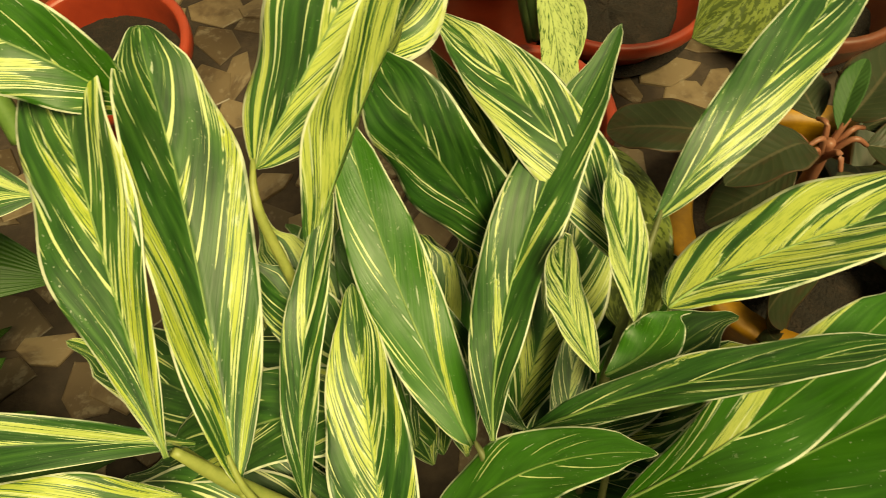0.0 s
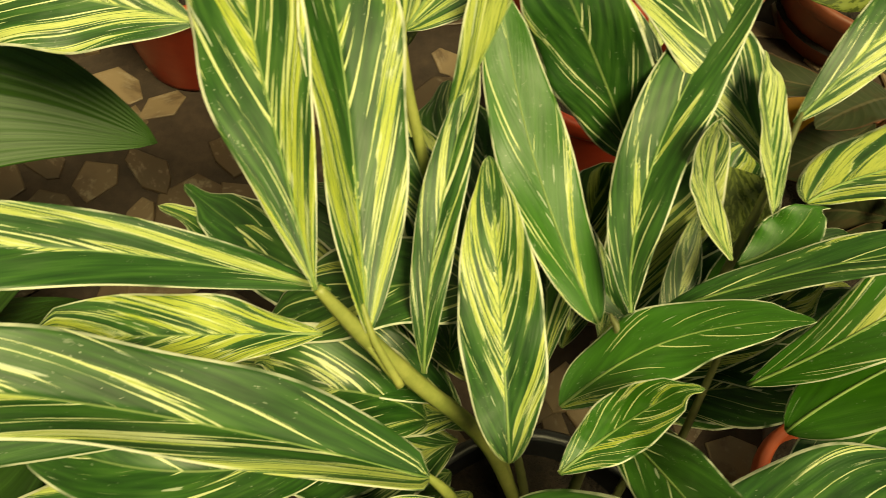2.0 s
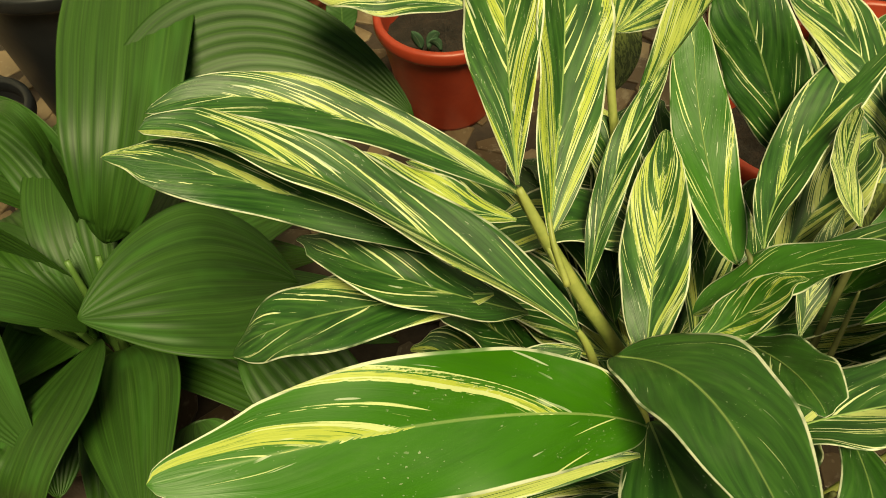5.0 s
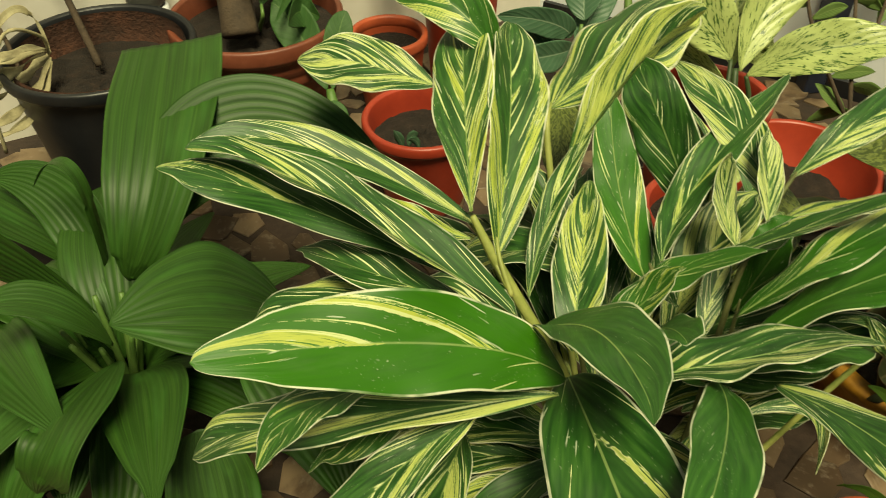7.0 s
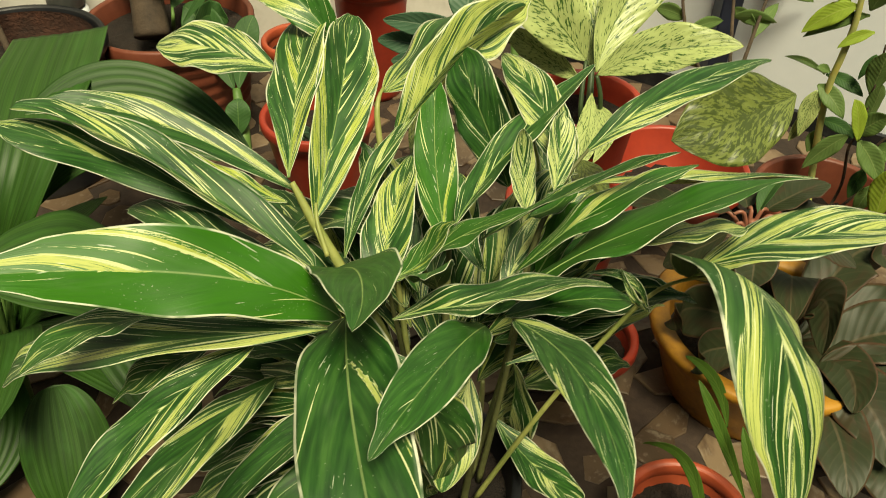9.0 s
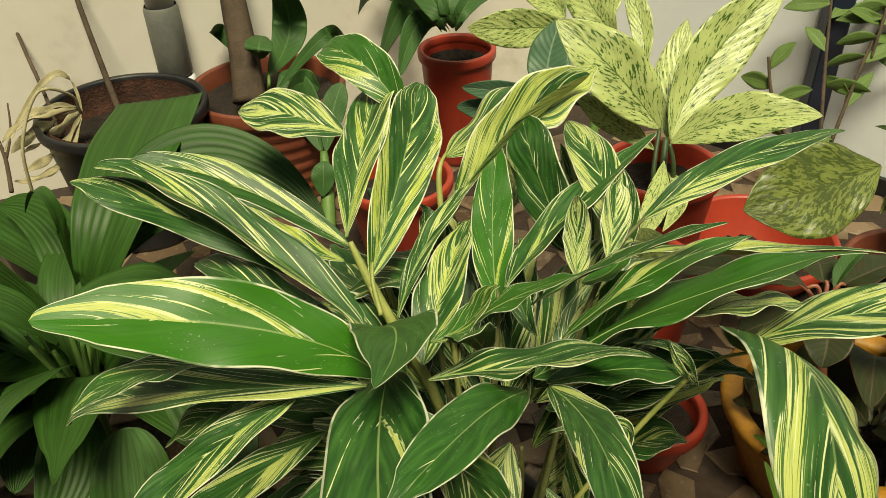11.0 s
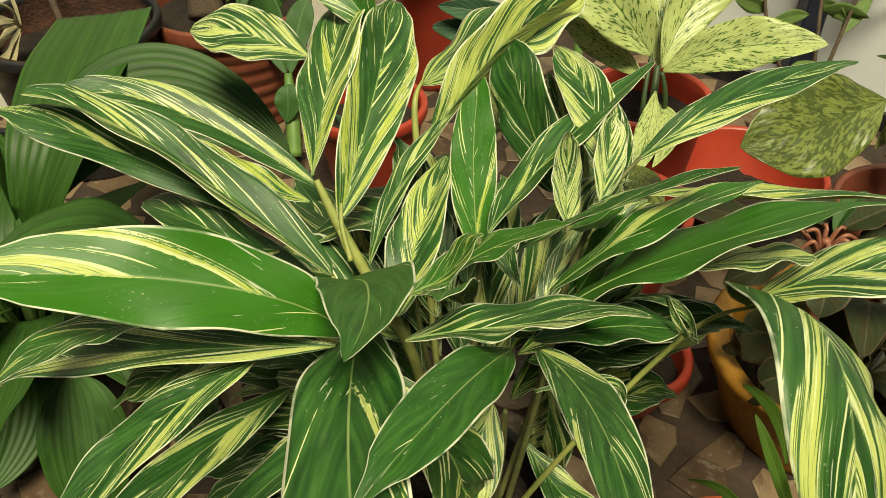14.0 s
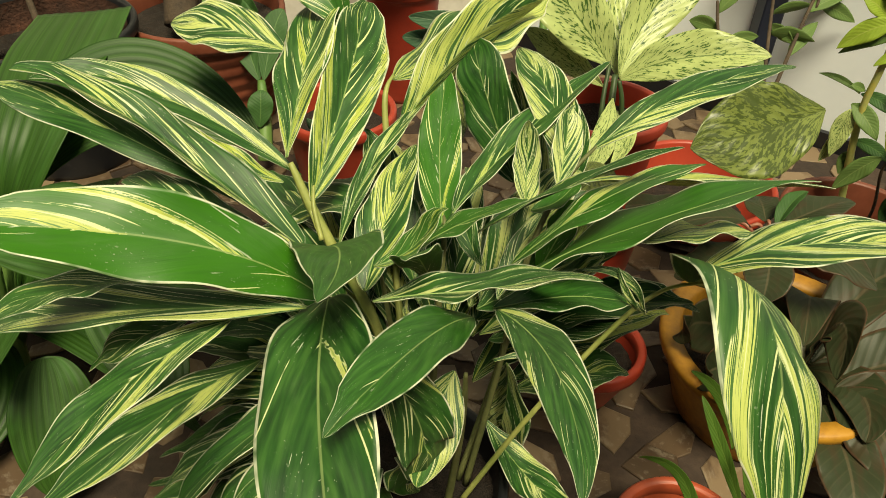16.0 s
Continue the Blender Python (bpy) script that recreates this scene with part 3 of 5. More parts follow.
g_leaf((0.181, 0.144, 0.311), (0.189, 0.155, 0.176), (0.165, 0.181, 0.040), (0.505, -0.851, -0.145), 0.078, amt=0.48, pale=0.85, wave=0.15, fold=0.21, lean=1.00, power=0.73)
g_leaf((0.155, 0.143, 0.200), (0.213, 0.048, 0.177), (0.258, -0.037, 0.204), (0.867, 0.496, -0.050), 0.053, amt=0.40, pale=0.75, wave=0.12, fold=0.23, lean=1.17, power=0.82)
g_leaf((-0.068, 0.029, 0.526), (-0.332, 0.034, 0.515), (-0.443, 0.059, 0.443), (-0.086, -0.996, 0.033), 0.061, amt=0.40, pale=0.55, bands=((1, -0.4, 0.1, 0.22),), fold=0.19, lean=0.95, power=0.71, drip=0.3)
g_leaf((-0.206, 0.038, 0.561), (-0.302, 0.012, 0.570), (-0.345, -0.071, 0.599), (0.635, -0.760, 0.137), 0.042, amt=0.36, pale=0.35, vivid=0.3, bands=((1, -0.3, 0.15, 0.25),), fold=0.20, lean=1.01, power=0.71, drip=0.3)
g_leaf((-0.151, 0.024, 0.513), (-0.267, -0.024, 0.454), (-0.375, -0.107, 0.375), (0.560, -0.818, -0.131), 0.051, amt=0.32, bands=((1, 0.1, 0.3, 0.28), (0, -0.4, -0.15, 0.3)), pale=0.45, fold=0.20, lean=0.93, power=0.74, drip=0.6)
g_leaf((-0.148, 0.120, 0.348), (-0.203, -0.052, 0.459), (-0.271, -0.235, 0.537), (0.891, -0.410, -0.194), 0.043, amt=0.32, pale=0.45, bands=((1, 0.15, 0.4, 0.25),), drip=0.6, fold=0.21, lean=0.99, power=0.68)
g_leaf((-0.207, 0.059, 0.481), (-0.265, 0.051, 0.460), (-0.320, 0.052, 0.421), (0.30, -0.83, -0.47), 0.036, amt=0.36, vivid=0.3)
g_leaf((-0.153, 0.214, 0.495), (-0.318, 0.211, 0.498), (-0.409, 0.220, 0.429), (-0.015, -0.999, -0.033), 0.067, amt=0.20, pale=0.5, bands=((-1, -0.1, 0.3, 0.42), (1, -0.4, -0.12, 0.44)), fold=-0.03, lean=0.91, power=0.72, drip=0.3)
g_leaf((-0.103, 0.318, 0.503), (-0.305, 0.374, 0.603), (-0.453, 0.368, 0.620), (-0.241, -0.911, -0.335), 0.047, amt=0.28, bands=((-1, -0.4, 0.9, 0.20),), pale=0.45, fold=0.33, lean=0.98, power=0.76, drip=0.3)
g_leaf((-0.085, 0.161, 0.500), (-0.281, 0.257, 0.617), (-0.428, 0.286, 0.676), (-0.257, -0.951, 0.172), 0.057, amt=0.39, pale=0.5, bands=((1, -0.42, 0.05, 0.14),), fold=0.51, lean=0.82, power=0.39, drip=0.3)
g_leaf((-0.111, 0.218, 0.488), (-0.319, 0.260, 0.610), (-0.466, 0.275, 0.663), (-0.280, -0.922, -0.267), 0.051, amt=0.22, pale=0.45, bands=((-1, 0.35, 0.9, 0.2), (0, 0.5, 0.62, 0.25)), fold=-0.07, lean=1.52, power=0.88, drip=0.6)
g_leaf((-0.121, 0.280, 0.518), (-0.217, 0.302, 0.548), (-0.295, 0.304, 0.617), (-0.10, -0.99, 0.06), 0.048, amt=0.56)
g_leaf((-0.117, 0.222, 0.443), (-0.231, 0.216, 0.528), (-0.337, 0.295, 0.520), (-0.29, -0.95, 0.07), 0.054, amt=0.34, pale=0.45)
# vivid on the next two leaves paints in the sky sheen that lightens them
g_leaf((0.168, 0.139, 0.492), (0.266, 0.137, 0.588), (0.394, 0.165, 0.630), (-0.042, -0.968, 0.248), 0.053, amt=0.22, pale=0.45, vivid=0.55, bands=((-1, 0.2, 0.5, 0.32),), drip=0.6, fold=0.11, lean=1.10, power=0.69)
g_leaf((0.172, 0.097, 0.499), (0.311, 0.105, 0.588), (0.471, 0.080, 0.668), (-0.226, -0.923, 0.310), 0.088, amt=0.08, vivid=0.60, pale=0.6, fold=0.06, lean=0.79, power=0.80, drip=0.6)
g_leaf((0.136, 0.217, 0.484), (0.235, 0.178, 0.582), (0.336, 0.120, 0.678), (-0.482, -0.874, 0.058), 0.030, amt=0.24, pale=0.3, bands=((1, -0.3, -0.1, 0.3), (-1, 0.1, 0.2, 0.3)), drip=0.6, fold=0.33, lean=0.94, power=0.62)
g_leaf((0.264, 0.242, 0.545), (0.400, 0.245, 0.545), (0.590, 0.215, 0.560), (-0.10, -0.86, 0.50), 0.090, amt=0.46, pale=0.2, wave=0.05, bands=((-1, -0.4, 0.9, 0.12),), fold=0.12, lean=0.95, power=0.62, drip=0.3)
g_leaf((0.381, 0.085, 0.525), (0.494, 0.077, 0.575), (0.653, 0.087, 0.574), (-0.20, -0.97, 0.17), 0.088, amt=0.49, pale=0.45, power=0.6, drip=0, wave=0.05, fold=0.12)
g_leaf((0.292, 0.308, 0.553), (0.431, 0.362, 0.611), (0.617, 0.450, 0.614), (0.417, -0.900, -0.130), 0.047, amt=0.32, bands=((1, -0.4, 0.5, 0.18), (-1, -0.1, 0.1, 0.2)), pale=0.6, fold=0.08, lean=1.04, power=0.71, drip=0.6)
g_leaf((0.197, 0.228, 0.518), (0.204, 0.298, 0.535), (0.202, 0.311, 0.601), (0.852, 0.345, -0.394), 0.042, amt=0.48, pale=0.9, wave=0.05, fold=0.08, lean=0.97, power=0.71, drip=0.3)
g_leaf((0.238, 0.243, 0.536), (0.254, 0.301, 0.568), (0.266, 0.350, 0.603), (0.89, 0.05, -0.45), 0.040, amt=0.48, pale=0.9, wave=0.05, power=0.75)
g_leaf((0.262, 0.282, 0.535), (0.248, 0.421, 0.576), (0.217, 0.558, 0.584), (-0.955, -0.105, -0.276), 0.056, amt=0.40, pale=0.65, drip=0.3, fold=0.21, lean=0.92, power=0.66)
g_leaf((0.222, 0.230, 0.399), (0.250, 0.236, 0.465), (0.270, 0.238, 0.530), (0.48, -0.87, -0.12), 0.042, amt=0.05, vivid=0.5)
g_leaf((0.002, 0.131, 0.498), (0.051, 0.142, 0.525), (0.085, 0.140, 0.590), (0.16, -0.99, -0.05), 0.036, amt=0.38, vivid=0.5)
g_leaf((0.072, 0.168, 0.445), (0.054, 0.072, 0.557), (0.037, -0.001, 0.619), (-0.97, -0.05, -0.24), 0.048, amt=0.18, vivid=0.3, pale=0.55, power=0.6)
g_leaf((0.140, 0.060, 0.495), (0.225, 0.070, 0.500), (0.315, 0.085, 0.480), (-0.05, -0.97, 0.15), 0.058, amt=0.08, vivid=0.2, pale=0.4, drip=0.5)
g_leaf((-0.025, -0.006, 0.535), (0.054, -0.052, 0.427), (0.050, -0.031, 0.281), (0.83, 0.53, 0.19), 0.060, amt=0.34, pale=0.45)
g_leaf((0.036, 0.423, 0.523), (0.145, 0.492, 0.628), (0.253, 0.560, 0.665), (-0.408, -0.259, 0.876), 0.072, amt=0.52, pale=0.35, drip=0.3, fold=0.44, lean=0.98, power=0.65)
g_leaf((0.297, 0.099, 0.564), (0.372, 0.094, 0.574), (0.439, 0.090, 0.583), (-0.106, -0.929, 0.354), 0.064, amt=0.47, pale=0.5, drip=0.6, fold=0.19, lean=1.05, power=0.71)
g_leaf((0.050, -0.030, 0.360), (0.052, 0.000, 0.270), (0.056, 0.032, 0.179), (0.789, 0.568, 0.234), 0.066, amt=0.40, pale=0.35, vivid=0.3, drip=0.3)
g_leaf((0.203, 0.224, 0.514), (0.239, 0.224, 0.534), (0.265, 0.239, 0.557), (0.200, -0.979, 0.045), 0.036, amt=0.05, vivid=0.6)

# inner and lower leaves of the clump
rng = random.Random(77)
for i in range(46):
    a = radians(-30 + 240 * (i + rng.uniform(0.1, 0.9)) / 46)
    bx, by = 0.08 + 0.15 * math.cos(a) * rng.uniform(0.4, 1), 0.22 + 0.11 * math.sin(a) * rng.uniform(0.4, 1)
    d = Vector((math.cos(a), math.sin(a), 0))
    b = Vector((bx, by, rng.uniform(0.16, 0.34)))
    up = rng.uniform(0.05, 0.12)
    m = b + d * 0.09 + Vector((0, 0, up))
    t = b + d * rng.uniform(0.15, 0.22) + Vector((0, 0, up + rng.uniform(0.02, 0.08)))
    g_leaf(b, m, t, Vector((-d.y, d.x, 0.1)), rng.uniform(0.05, 0.075), amt=rng.uniform(0.26, 0.52), pale=rng.uniform(0.1, 0.6))
for i in range(12):
    a = radians(150 + 75 * (i + rng.uniform(0.1, 0.9)) / 12)
    d = Vector((math.cos(a), math.sin(a), 0))
    b = Vector((0.03, 0.08, rng.uniform(0.20, 0.36))) + d * 0.05
    m = b + d * 0.12 + Vector((0, 0, rng.uniform(-0.01, 0.04)))
    t = b + d * rng.uniform(0.22, 0.30) + Vector((0, 0, rng.uniform(-0.14, -0.05)))
    g_leaf(b, m, t, Vector((-d.y, d.x, 0.1)), rng.uniform(0.045, 0.07), amt=rng.uniform(0.2, 0.46), pale=rng.uniform(0.2, 0.7))

for i in range(14):
    a = radians(165 + 95 * (i + rng.uniform(0.1, 0.9)) / 14)
    d = Vector((math.cos(a), math.sin(a), 0))
    b = Vector((0.02, 0.10, rng.uniform(0.16, 0.24))) + d * 0.06
    m = b + d * 0.11 + Vector((0, 0, rng.uniform(0.01, 0.05)))
    t = b + d * rng.uniform(0.22, 0.30) + Vector((0, 0, rng.uniform(-0.10, 0.0)))
    g_leaf(b, m, t, Vector((-d.y, d.x, 0.1)), rng.uniform(0.06, 0.08), amt=rng.uniform(0.05, 0.30), pale=rng.uniform(0.2, 0.7))

for i in range(12):
    a = radians(60 + 110 * (i + rng.uniform(0.1, 0.9)) / 12)
    d = Vector((math.cos(a), math.sin(a), 0))
    b = Vector((rng.uniform(-0.06, 0.16), rng.uniform(0.24, 0.34), rng.uniform(0.24, 0.36)))
    m = b + d * 0.10 + Vector((0, 0, rng.uniform(0.03, 0.09)))
    t = b + d * rng.uniform(0.22, 0.30) + Vector((0, 0, rng.uniform(-0.02, 0.10)))
    g_leaf(b, m, t, Vector((-d.y, d.x, 0.1)), rng.uniform(0.06, 0.085), amt=rng.uniform(0.15, 0.42), pale=rng.uniform(0.2, 0.7))

# ---- pleated-leaf plant ----
pleated = thing("pleated_leaf_plant", "broad-leaved plant with pleated plain green leaves", "plant", at=(-0.66, 0.45, FLOOR))


def p_leaf(b, m, t, side, width, **kw):
    kw.setdefault("seed", p_leaf.count + 60)
    p_leaf.count += 1
    return blade("leaf", pleated, PLEATED, b, m, t, side, width, cols=54, fold=0.12, wave=0.03, **{"pleats": 9, "power": 0.75, "lean": 0.95, **kw})


p_leaf.count = 1
p_leaf((-0.626, 0.501, 0.291), (-0.559, 0.568, 0.451), (-0.565, 0.896, 0.480), (0.98, -0.18, 0.06), 0.150, lean=1.2, power=0.5, cut=0.66)
p_leaf((-0.618, 0.496, 0.300), (-0.453, 0.650, 0.450), (-0.200, 0.590, 0.375), (0.12, -0.72, -0.68), 0.150, lean=1.12, power=0.75, pleats=13)
p_leaf((-0.596, 0.318, 0.384), (-0.469, 0.371, 0.350), (-0.374, 0.423, 0.261), (0.319, -0.923, -0.214), 0.181, lean=1.12, power=0.70)
p_leaf((-0.683, 0.498, 0.197), (-0.830, 0.523, 0.342), (-0.952, 0.523, 0.448), (0.621, -0.352, 0.700), 0.125, lean=1.11, power=0.78)
p_leaf((-0.711, 0.649, 0.149), (-0.885, 0.702, 0.307), (-1.027, 0.654, 0.496), (0.054, -0.996, 0.066), 0.116, lean=1.03, power=0.66)
p_leaf((-0.700, 0.587, 0.144), (-0.670, 0.562, 0.451), (-0.776, 0.646, 0.380), (-0.26, -0.95, 0.15), 0.024)
p_leaf((-0.618, 0.351, 0.309), (-0.685, 0.346, 0.409), (-0.780, 0.342, 0.405), (0.06, -1.00, -0.00), 0.060)
p_leaf((-0.644, 0.397, 0.248), (-0.723, 0.436, 0.194), (-0.718, 0.283, 0.300), (0.72, -0.61, -0.32), 0.084)
p_leaf((-0.641, 0.394, 0.225), (-0.646, 0.199, 0.321), (-0.709, 0.180, 0.220), (0.87, -0.28, 0.41), 0.102)
rng = random.Random(31)
for i in range(18):
    a = radians(-25 + 270 * (i + rng.uniform(0, 0.8)) / 18)
    d = Vector((math.cos(a), math.sin(a), 0))
    b = Vector((-0.66, 0.44, rng.uniform(0.06, 0.16))) + d * 0.03
    m = b + d * 0.13 + Vector((0, 0, rng.uniform(0.06, 0.14)))
    t = b + d * rng.uniform(0.26, 0.42) + Vector((0, 0, rng.uniform(-0.10, 0.06)))
    p_leaf(b, m, t, Vector((-d.y, d.x, 0.0)), rng.uniform(0.07, 0.11))
for i in range(9):
    a = radians(40 * i + rng.uniform(-12, 12))
    d = Vector((math.cos(a), math.sin(a), 0))
    tube("stalk", pleated, STEM_PLAIN, [(-0.66, 0.44, FLOOR), Vector((-0.66, 0.44, 0.12)) + d * 0.02, Vector((-0.66, 0.44, 0.27)) + d * 0.06], (0.009, 0.007, 0.004))

# ---- drooping leaves of the pleated plant ----
blade("leaf", pleated, PLEATED, (-0.864, 0.484, 0.189), (-0.787, 0.364, 0.299), (-0.641, 0.190, 0.309), (0.795, 0.607, 0.007), 0.096, seed=700, pleats=9, cols=54, power=0.85, lean=0.85, fold=0.20, wave=0.03)
blade("leaf", pleated, PLEATED, (-0.621, 0.397, 0.191), (-0.571, 0.274, 0.273), (-0.525, 0.090, 0.296), (-0.957, -0.288, 0.033), 0.105, seed=701, drip=0.5, pleats=9, cols=54, power=0.78, lean=0.81, fold=0.15, wave=0.03)
blade("leaf", pleated, PLEATED, (-0.516, 0.277, 0.193), (-0.500, 0.200, 0.100), (-0.500, 0.150, 0.000), (0.977, 0.181, -0.109), 0.112, seed=702, pleats=9, cols=54, power=0.50, lean=0.85, fold=-0.1, wave=0.03)
blade("leaf", pleated, PLEATED, (-0.709, 0.437, 0.136), (-0.736, 0.365, 0.112), (-0.739, 0.257, 0.054), (0.81, 0.13, -0.57), 0.099, seed=704, pleats=9, cols=54, power=0.62, lean=0.8, fold=0.12, wave=0.03)
blade("leaf", pleated, PLEATED, (-0.678, 0.394, 0.124), (-0.647, 0.290, 0.077), (-0.678, 0.190, 0.021), (0.87, 0.22, -0.44), 0.097, seed=707, pleats=9, cols=54, power=0.62, lean=0.8, fold=0.12, wave=0.03)
blade("leaf", pleated, PLEATED, (-0.685, 0.537, 0.209), (-0.756, 0.678, 0.317), (-0.879, 0.732, 0.342), (-0.75, -0.37, -0.55), 0.087, seed=706, pleats=9, cols=54, power=0.62, lean=0.8, fold=0.12, wave=0.03)
blade("leaf", pleated, PLEATED, (-0.433, 0.332, 0.302), (-0.350, 0.247, 0.259), (-0.298, 0.136, 0.179), (0.82, 0.57, 0.00), 0.106, seed=708, pleats=9, cols=54, power=0.62, lean=0.8, fold=0.12, wave=0.03)

# ---- speckled plants ----
speckled = thing("speckled_leaf_plant", "tall plant with lime leaves finely speckled dark green", "plant", at=(0.42, 0.86, 0.2))
blade("leaf", speckled, SPECKLED, (0.443, 0.816, 0.430), (0.350, 0.825, 0.544), (0.233, 0.870, 0.638), (-0.69, -0.43, -0.58), 0.108, seed=200, power=0.8, lean=1.05, fold=0.22, wave=0.1)
blade("leaf", speckled, SPECKLED, (0.468, 0.819, 0.402), (0.562, 0.916, 0.543), (0.707, 0.986, 0.650), (-0.78, 0.31, 0.54), 0.098, seed=201, power=0.8, lean=1.05, fold=0.22, wave=0.1)
blade("leaf", speckled, SPECKLED, (0.452, 0.763, 0.425), (0.558, 0.722, 0.494), (0.690, 0.675, 0.520), (0.05, 0.79, 0.61), 0.078, seed=202, power=0.8, lean=1.05, fold=0.22, wave=0.1)
blade("leaf", speckled, SPECKLED_DARK, (0.800, 0.640, 0.435), (0.660, 0.585, 0.420), (0.530, 0.545, 0.410), (0.29, -0.60, -0.74), 0.139, seed=203, power=0.8, lean=1.05, fold=0.22, wave=0.1)
blade("leaf", speckled, SPECKLED, (0.473, 0.858, 0.387), (0.496, 0.957, 0.460), (0.542, 1.073, 0.558), (-0.96, 0.29, 0.02), 0.070, seed=204, power=0.8, lean=1.05, fold=0.22, wave=0.1)
blade("leaf", speckled, SPECKLED, (0.433, 0.792, 0.396), (0.360, 0.867, 0.429), (0.285, 0.916, 0.462), (-0.40, 0.01, -0.92), 0.050, seed=205, power=0.8, lean=1.05, fold=0.22, wave=0.1)
blade("leaf", speckled, SPECKLED, (0.460, 1.065, 0.439), (0.460, 1.152, 0.528), (0.422, 1.213, 0.614), (-0.94, 0.12, -0.31), 0.044, seed=206, power=0.8, lean=1.05, fold=0.22, wave=0.1)
blade("leaf", speckled, SPECKLED, (0.563, 0.902, 0.420), (0.539, 0.889, 0.399), (0.532, 0.979, 0.423), (-0.58, -0.20, -0.78), 0.044, seed=207, power=0.8, lean=1.05, fold=0.22, wave=0.1)
blade("leaf", speckled, SPECKLED, (0.440, 0.744, 0.397), (0.398, 0.615, 0.385), (0.362, 0.546, 0.355), (0.91, -0.30, -0.27), 0.038, seed=208, power=0.8, lean=1.05, fold=0.22, wave=0.1)
blade("leaf", speckled, SPECKLED, (0.457, 0.765, 0.358), (0.463, 0.687, 0.352), (0.419, 0.617, 0.319), (0.96, -0.27, 0.08), 0.030, seed=209, power=0.8, lean=1.05, fold=0.22, wave=0.1)
blade("leaf", speckled, SPECKLED_DARK, (0.343, 0.461, 0.436), (0.311, 0.356, 0.442), (0.269, 0.263, 0.431), (0.92, -0.35, 0.17), 0.078, seed=215, power=0.6)
blade("leaf", speckled, SPECKLED_DARK, (0.138, 0.887, 0.344), (0.128, 0.783, 0.310), (0.093, 0.698, 0.281), (0.97, -0.25, 0.07), 0.069, seed=216, power=0.6)
tube("stem", speckled, STEM_DARK, [(0.459, 0.755, 0.239), (0.450, 0.769, 0.329), (0.460, 0.823, 0.406)], [0.009, 0.008, 0.006])
tube("stem", speckled, STEM_DARK, [(0.451, 0.755, 0.239), (0.428, 0.759, 0.348), (0.443, 0.816, 0.430)], [0.006, 0.005, 0.004])
tube("stem", speckled, STEM_DARK, [(0.467, 0.754, 0.239), (0.463, 0.748, 0.369), (0.452, 0.763, 0.425)], [0.006, 0.005, 0.004])
speckled_back = thing("speckled_leaf_plant", "speckled lime-green plant standing against the wall", "plant", at=(0.28, 1.28, FLOOR))
blade("leaf", speckled_back, SPECKLED, (0.323, 1.315, 0.459), (0.196, 1.270, 0.476), (0.071, 1.227, 0.496), (-0.08, -0.19, -0.98), 0.079, seed=230, power=0.7, fold=0.2)
blade("leaf", speckled_back, SPECKLED, (0.438, 1.297, 0.437), (0.373, 1.351, 0.513), (0.323, 1.478, 0.604), (-0.77, 0.10, -0.63), 0.089, seed=231, power=0.7, fold=0.2)
blade("leaf", speckled_back, SPECKLED, (0.316, 1.328, 0.476), (0.264, 1.428, 0.530), (0.205, 1.480, 0.602), (-0.73, 0.04, -0.69), 0.089, seed=232, power=0.7, fold=0.2)
blade("leaf", speckled_back, SPECKLED, (0.373, 1.285, 0.418), (0.280, 1.252, 0.453), (0.229, 1.222, 0.443), (-0.08, -0.21, -0.97), 0.056, seed=233, power=0.7, fold=0.2)
blade("leaf", speckled_back, SPECKLED, (0.388, 1.293, 0.430), (0.426, 1.408, 0.509), (0.500, 1.474, 0.607), (-0.90, 0.40, 0.16), 0.081, seed=234, power=0.7, fold=0.2)
tube("stem", speckled_back, STEM_PLAIN, [(0.387, 1.087, 0.013), (0.382, 1.155, 0.179), (0.381, 1.211, 0.312), (0.388, 1.298, 0.436)], [0.012, 0.012, 0.01, 0.007])
silver = thing("silver_veined_plant", "small plant with dark leaves veined silver-green", "plant", at=(0.2, 1.45, 0.1))
blade("leaf", silver, SILVER, (0.253, 1.130, 0.365), (0.260, 1.177, 0.432), (0.294, 1.229, 0.509), (-0.92, 0.40, -0.01), 0.082, seed=240, power=0.6, fold=0.15)
blade("leaf", silver, SILVER, (0.219, 1.111, 0.336), (0.175, 1.104, 0.376), (0.054, 1.101, 0.402), (-0.36, -0.12, -0.92), 0.054, seed=241, power=0.6, fold=0.15)
blade("leaf", silver, SILVER, (0.226, 1.099, 0.319), (0.160, 1.047, 0.330), (0.066, 1.031, 0.337), (-0.01, -0.23, -0.97), 0.056, seed=242, power=0.6, fold=0.15)
blade("leaf", silver, SILVER, (0.233, 1.099, 0.319), (0.295, 1.191, 0.367), (0.344, 1.230, 0.425), (-0.83, 0.50, 0.25), 0.063, seed=243, power=0.6, fold=0.15)
blade("leaf", silver, SILVER, (0.205, 1.091, 0.308), (0.123, 1.113, 0.334), (0.041, 1.122, 0.344), (-0.24, -0.16, -0.96), 0.047, seed=244, power=0.6, fold=0.15)
tube("stem", silver, STEM_PLAIN, [(0.230, 1.046, 0.192), (0.231, 1.084, 0.281), (0.246, 1.126, 0.359)], [0.008, 0.006, 0.004])

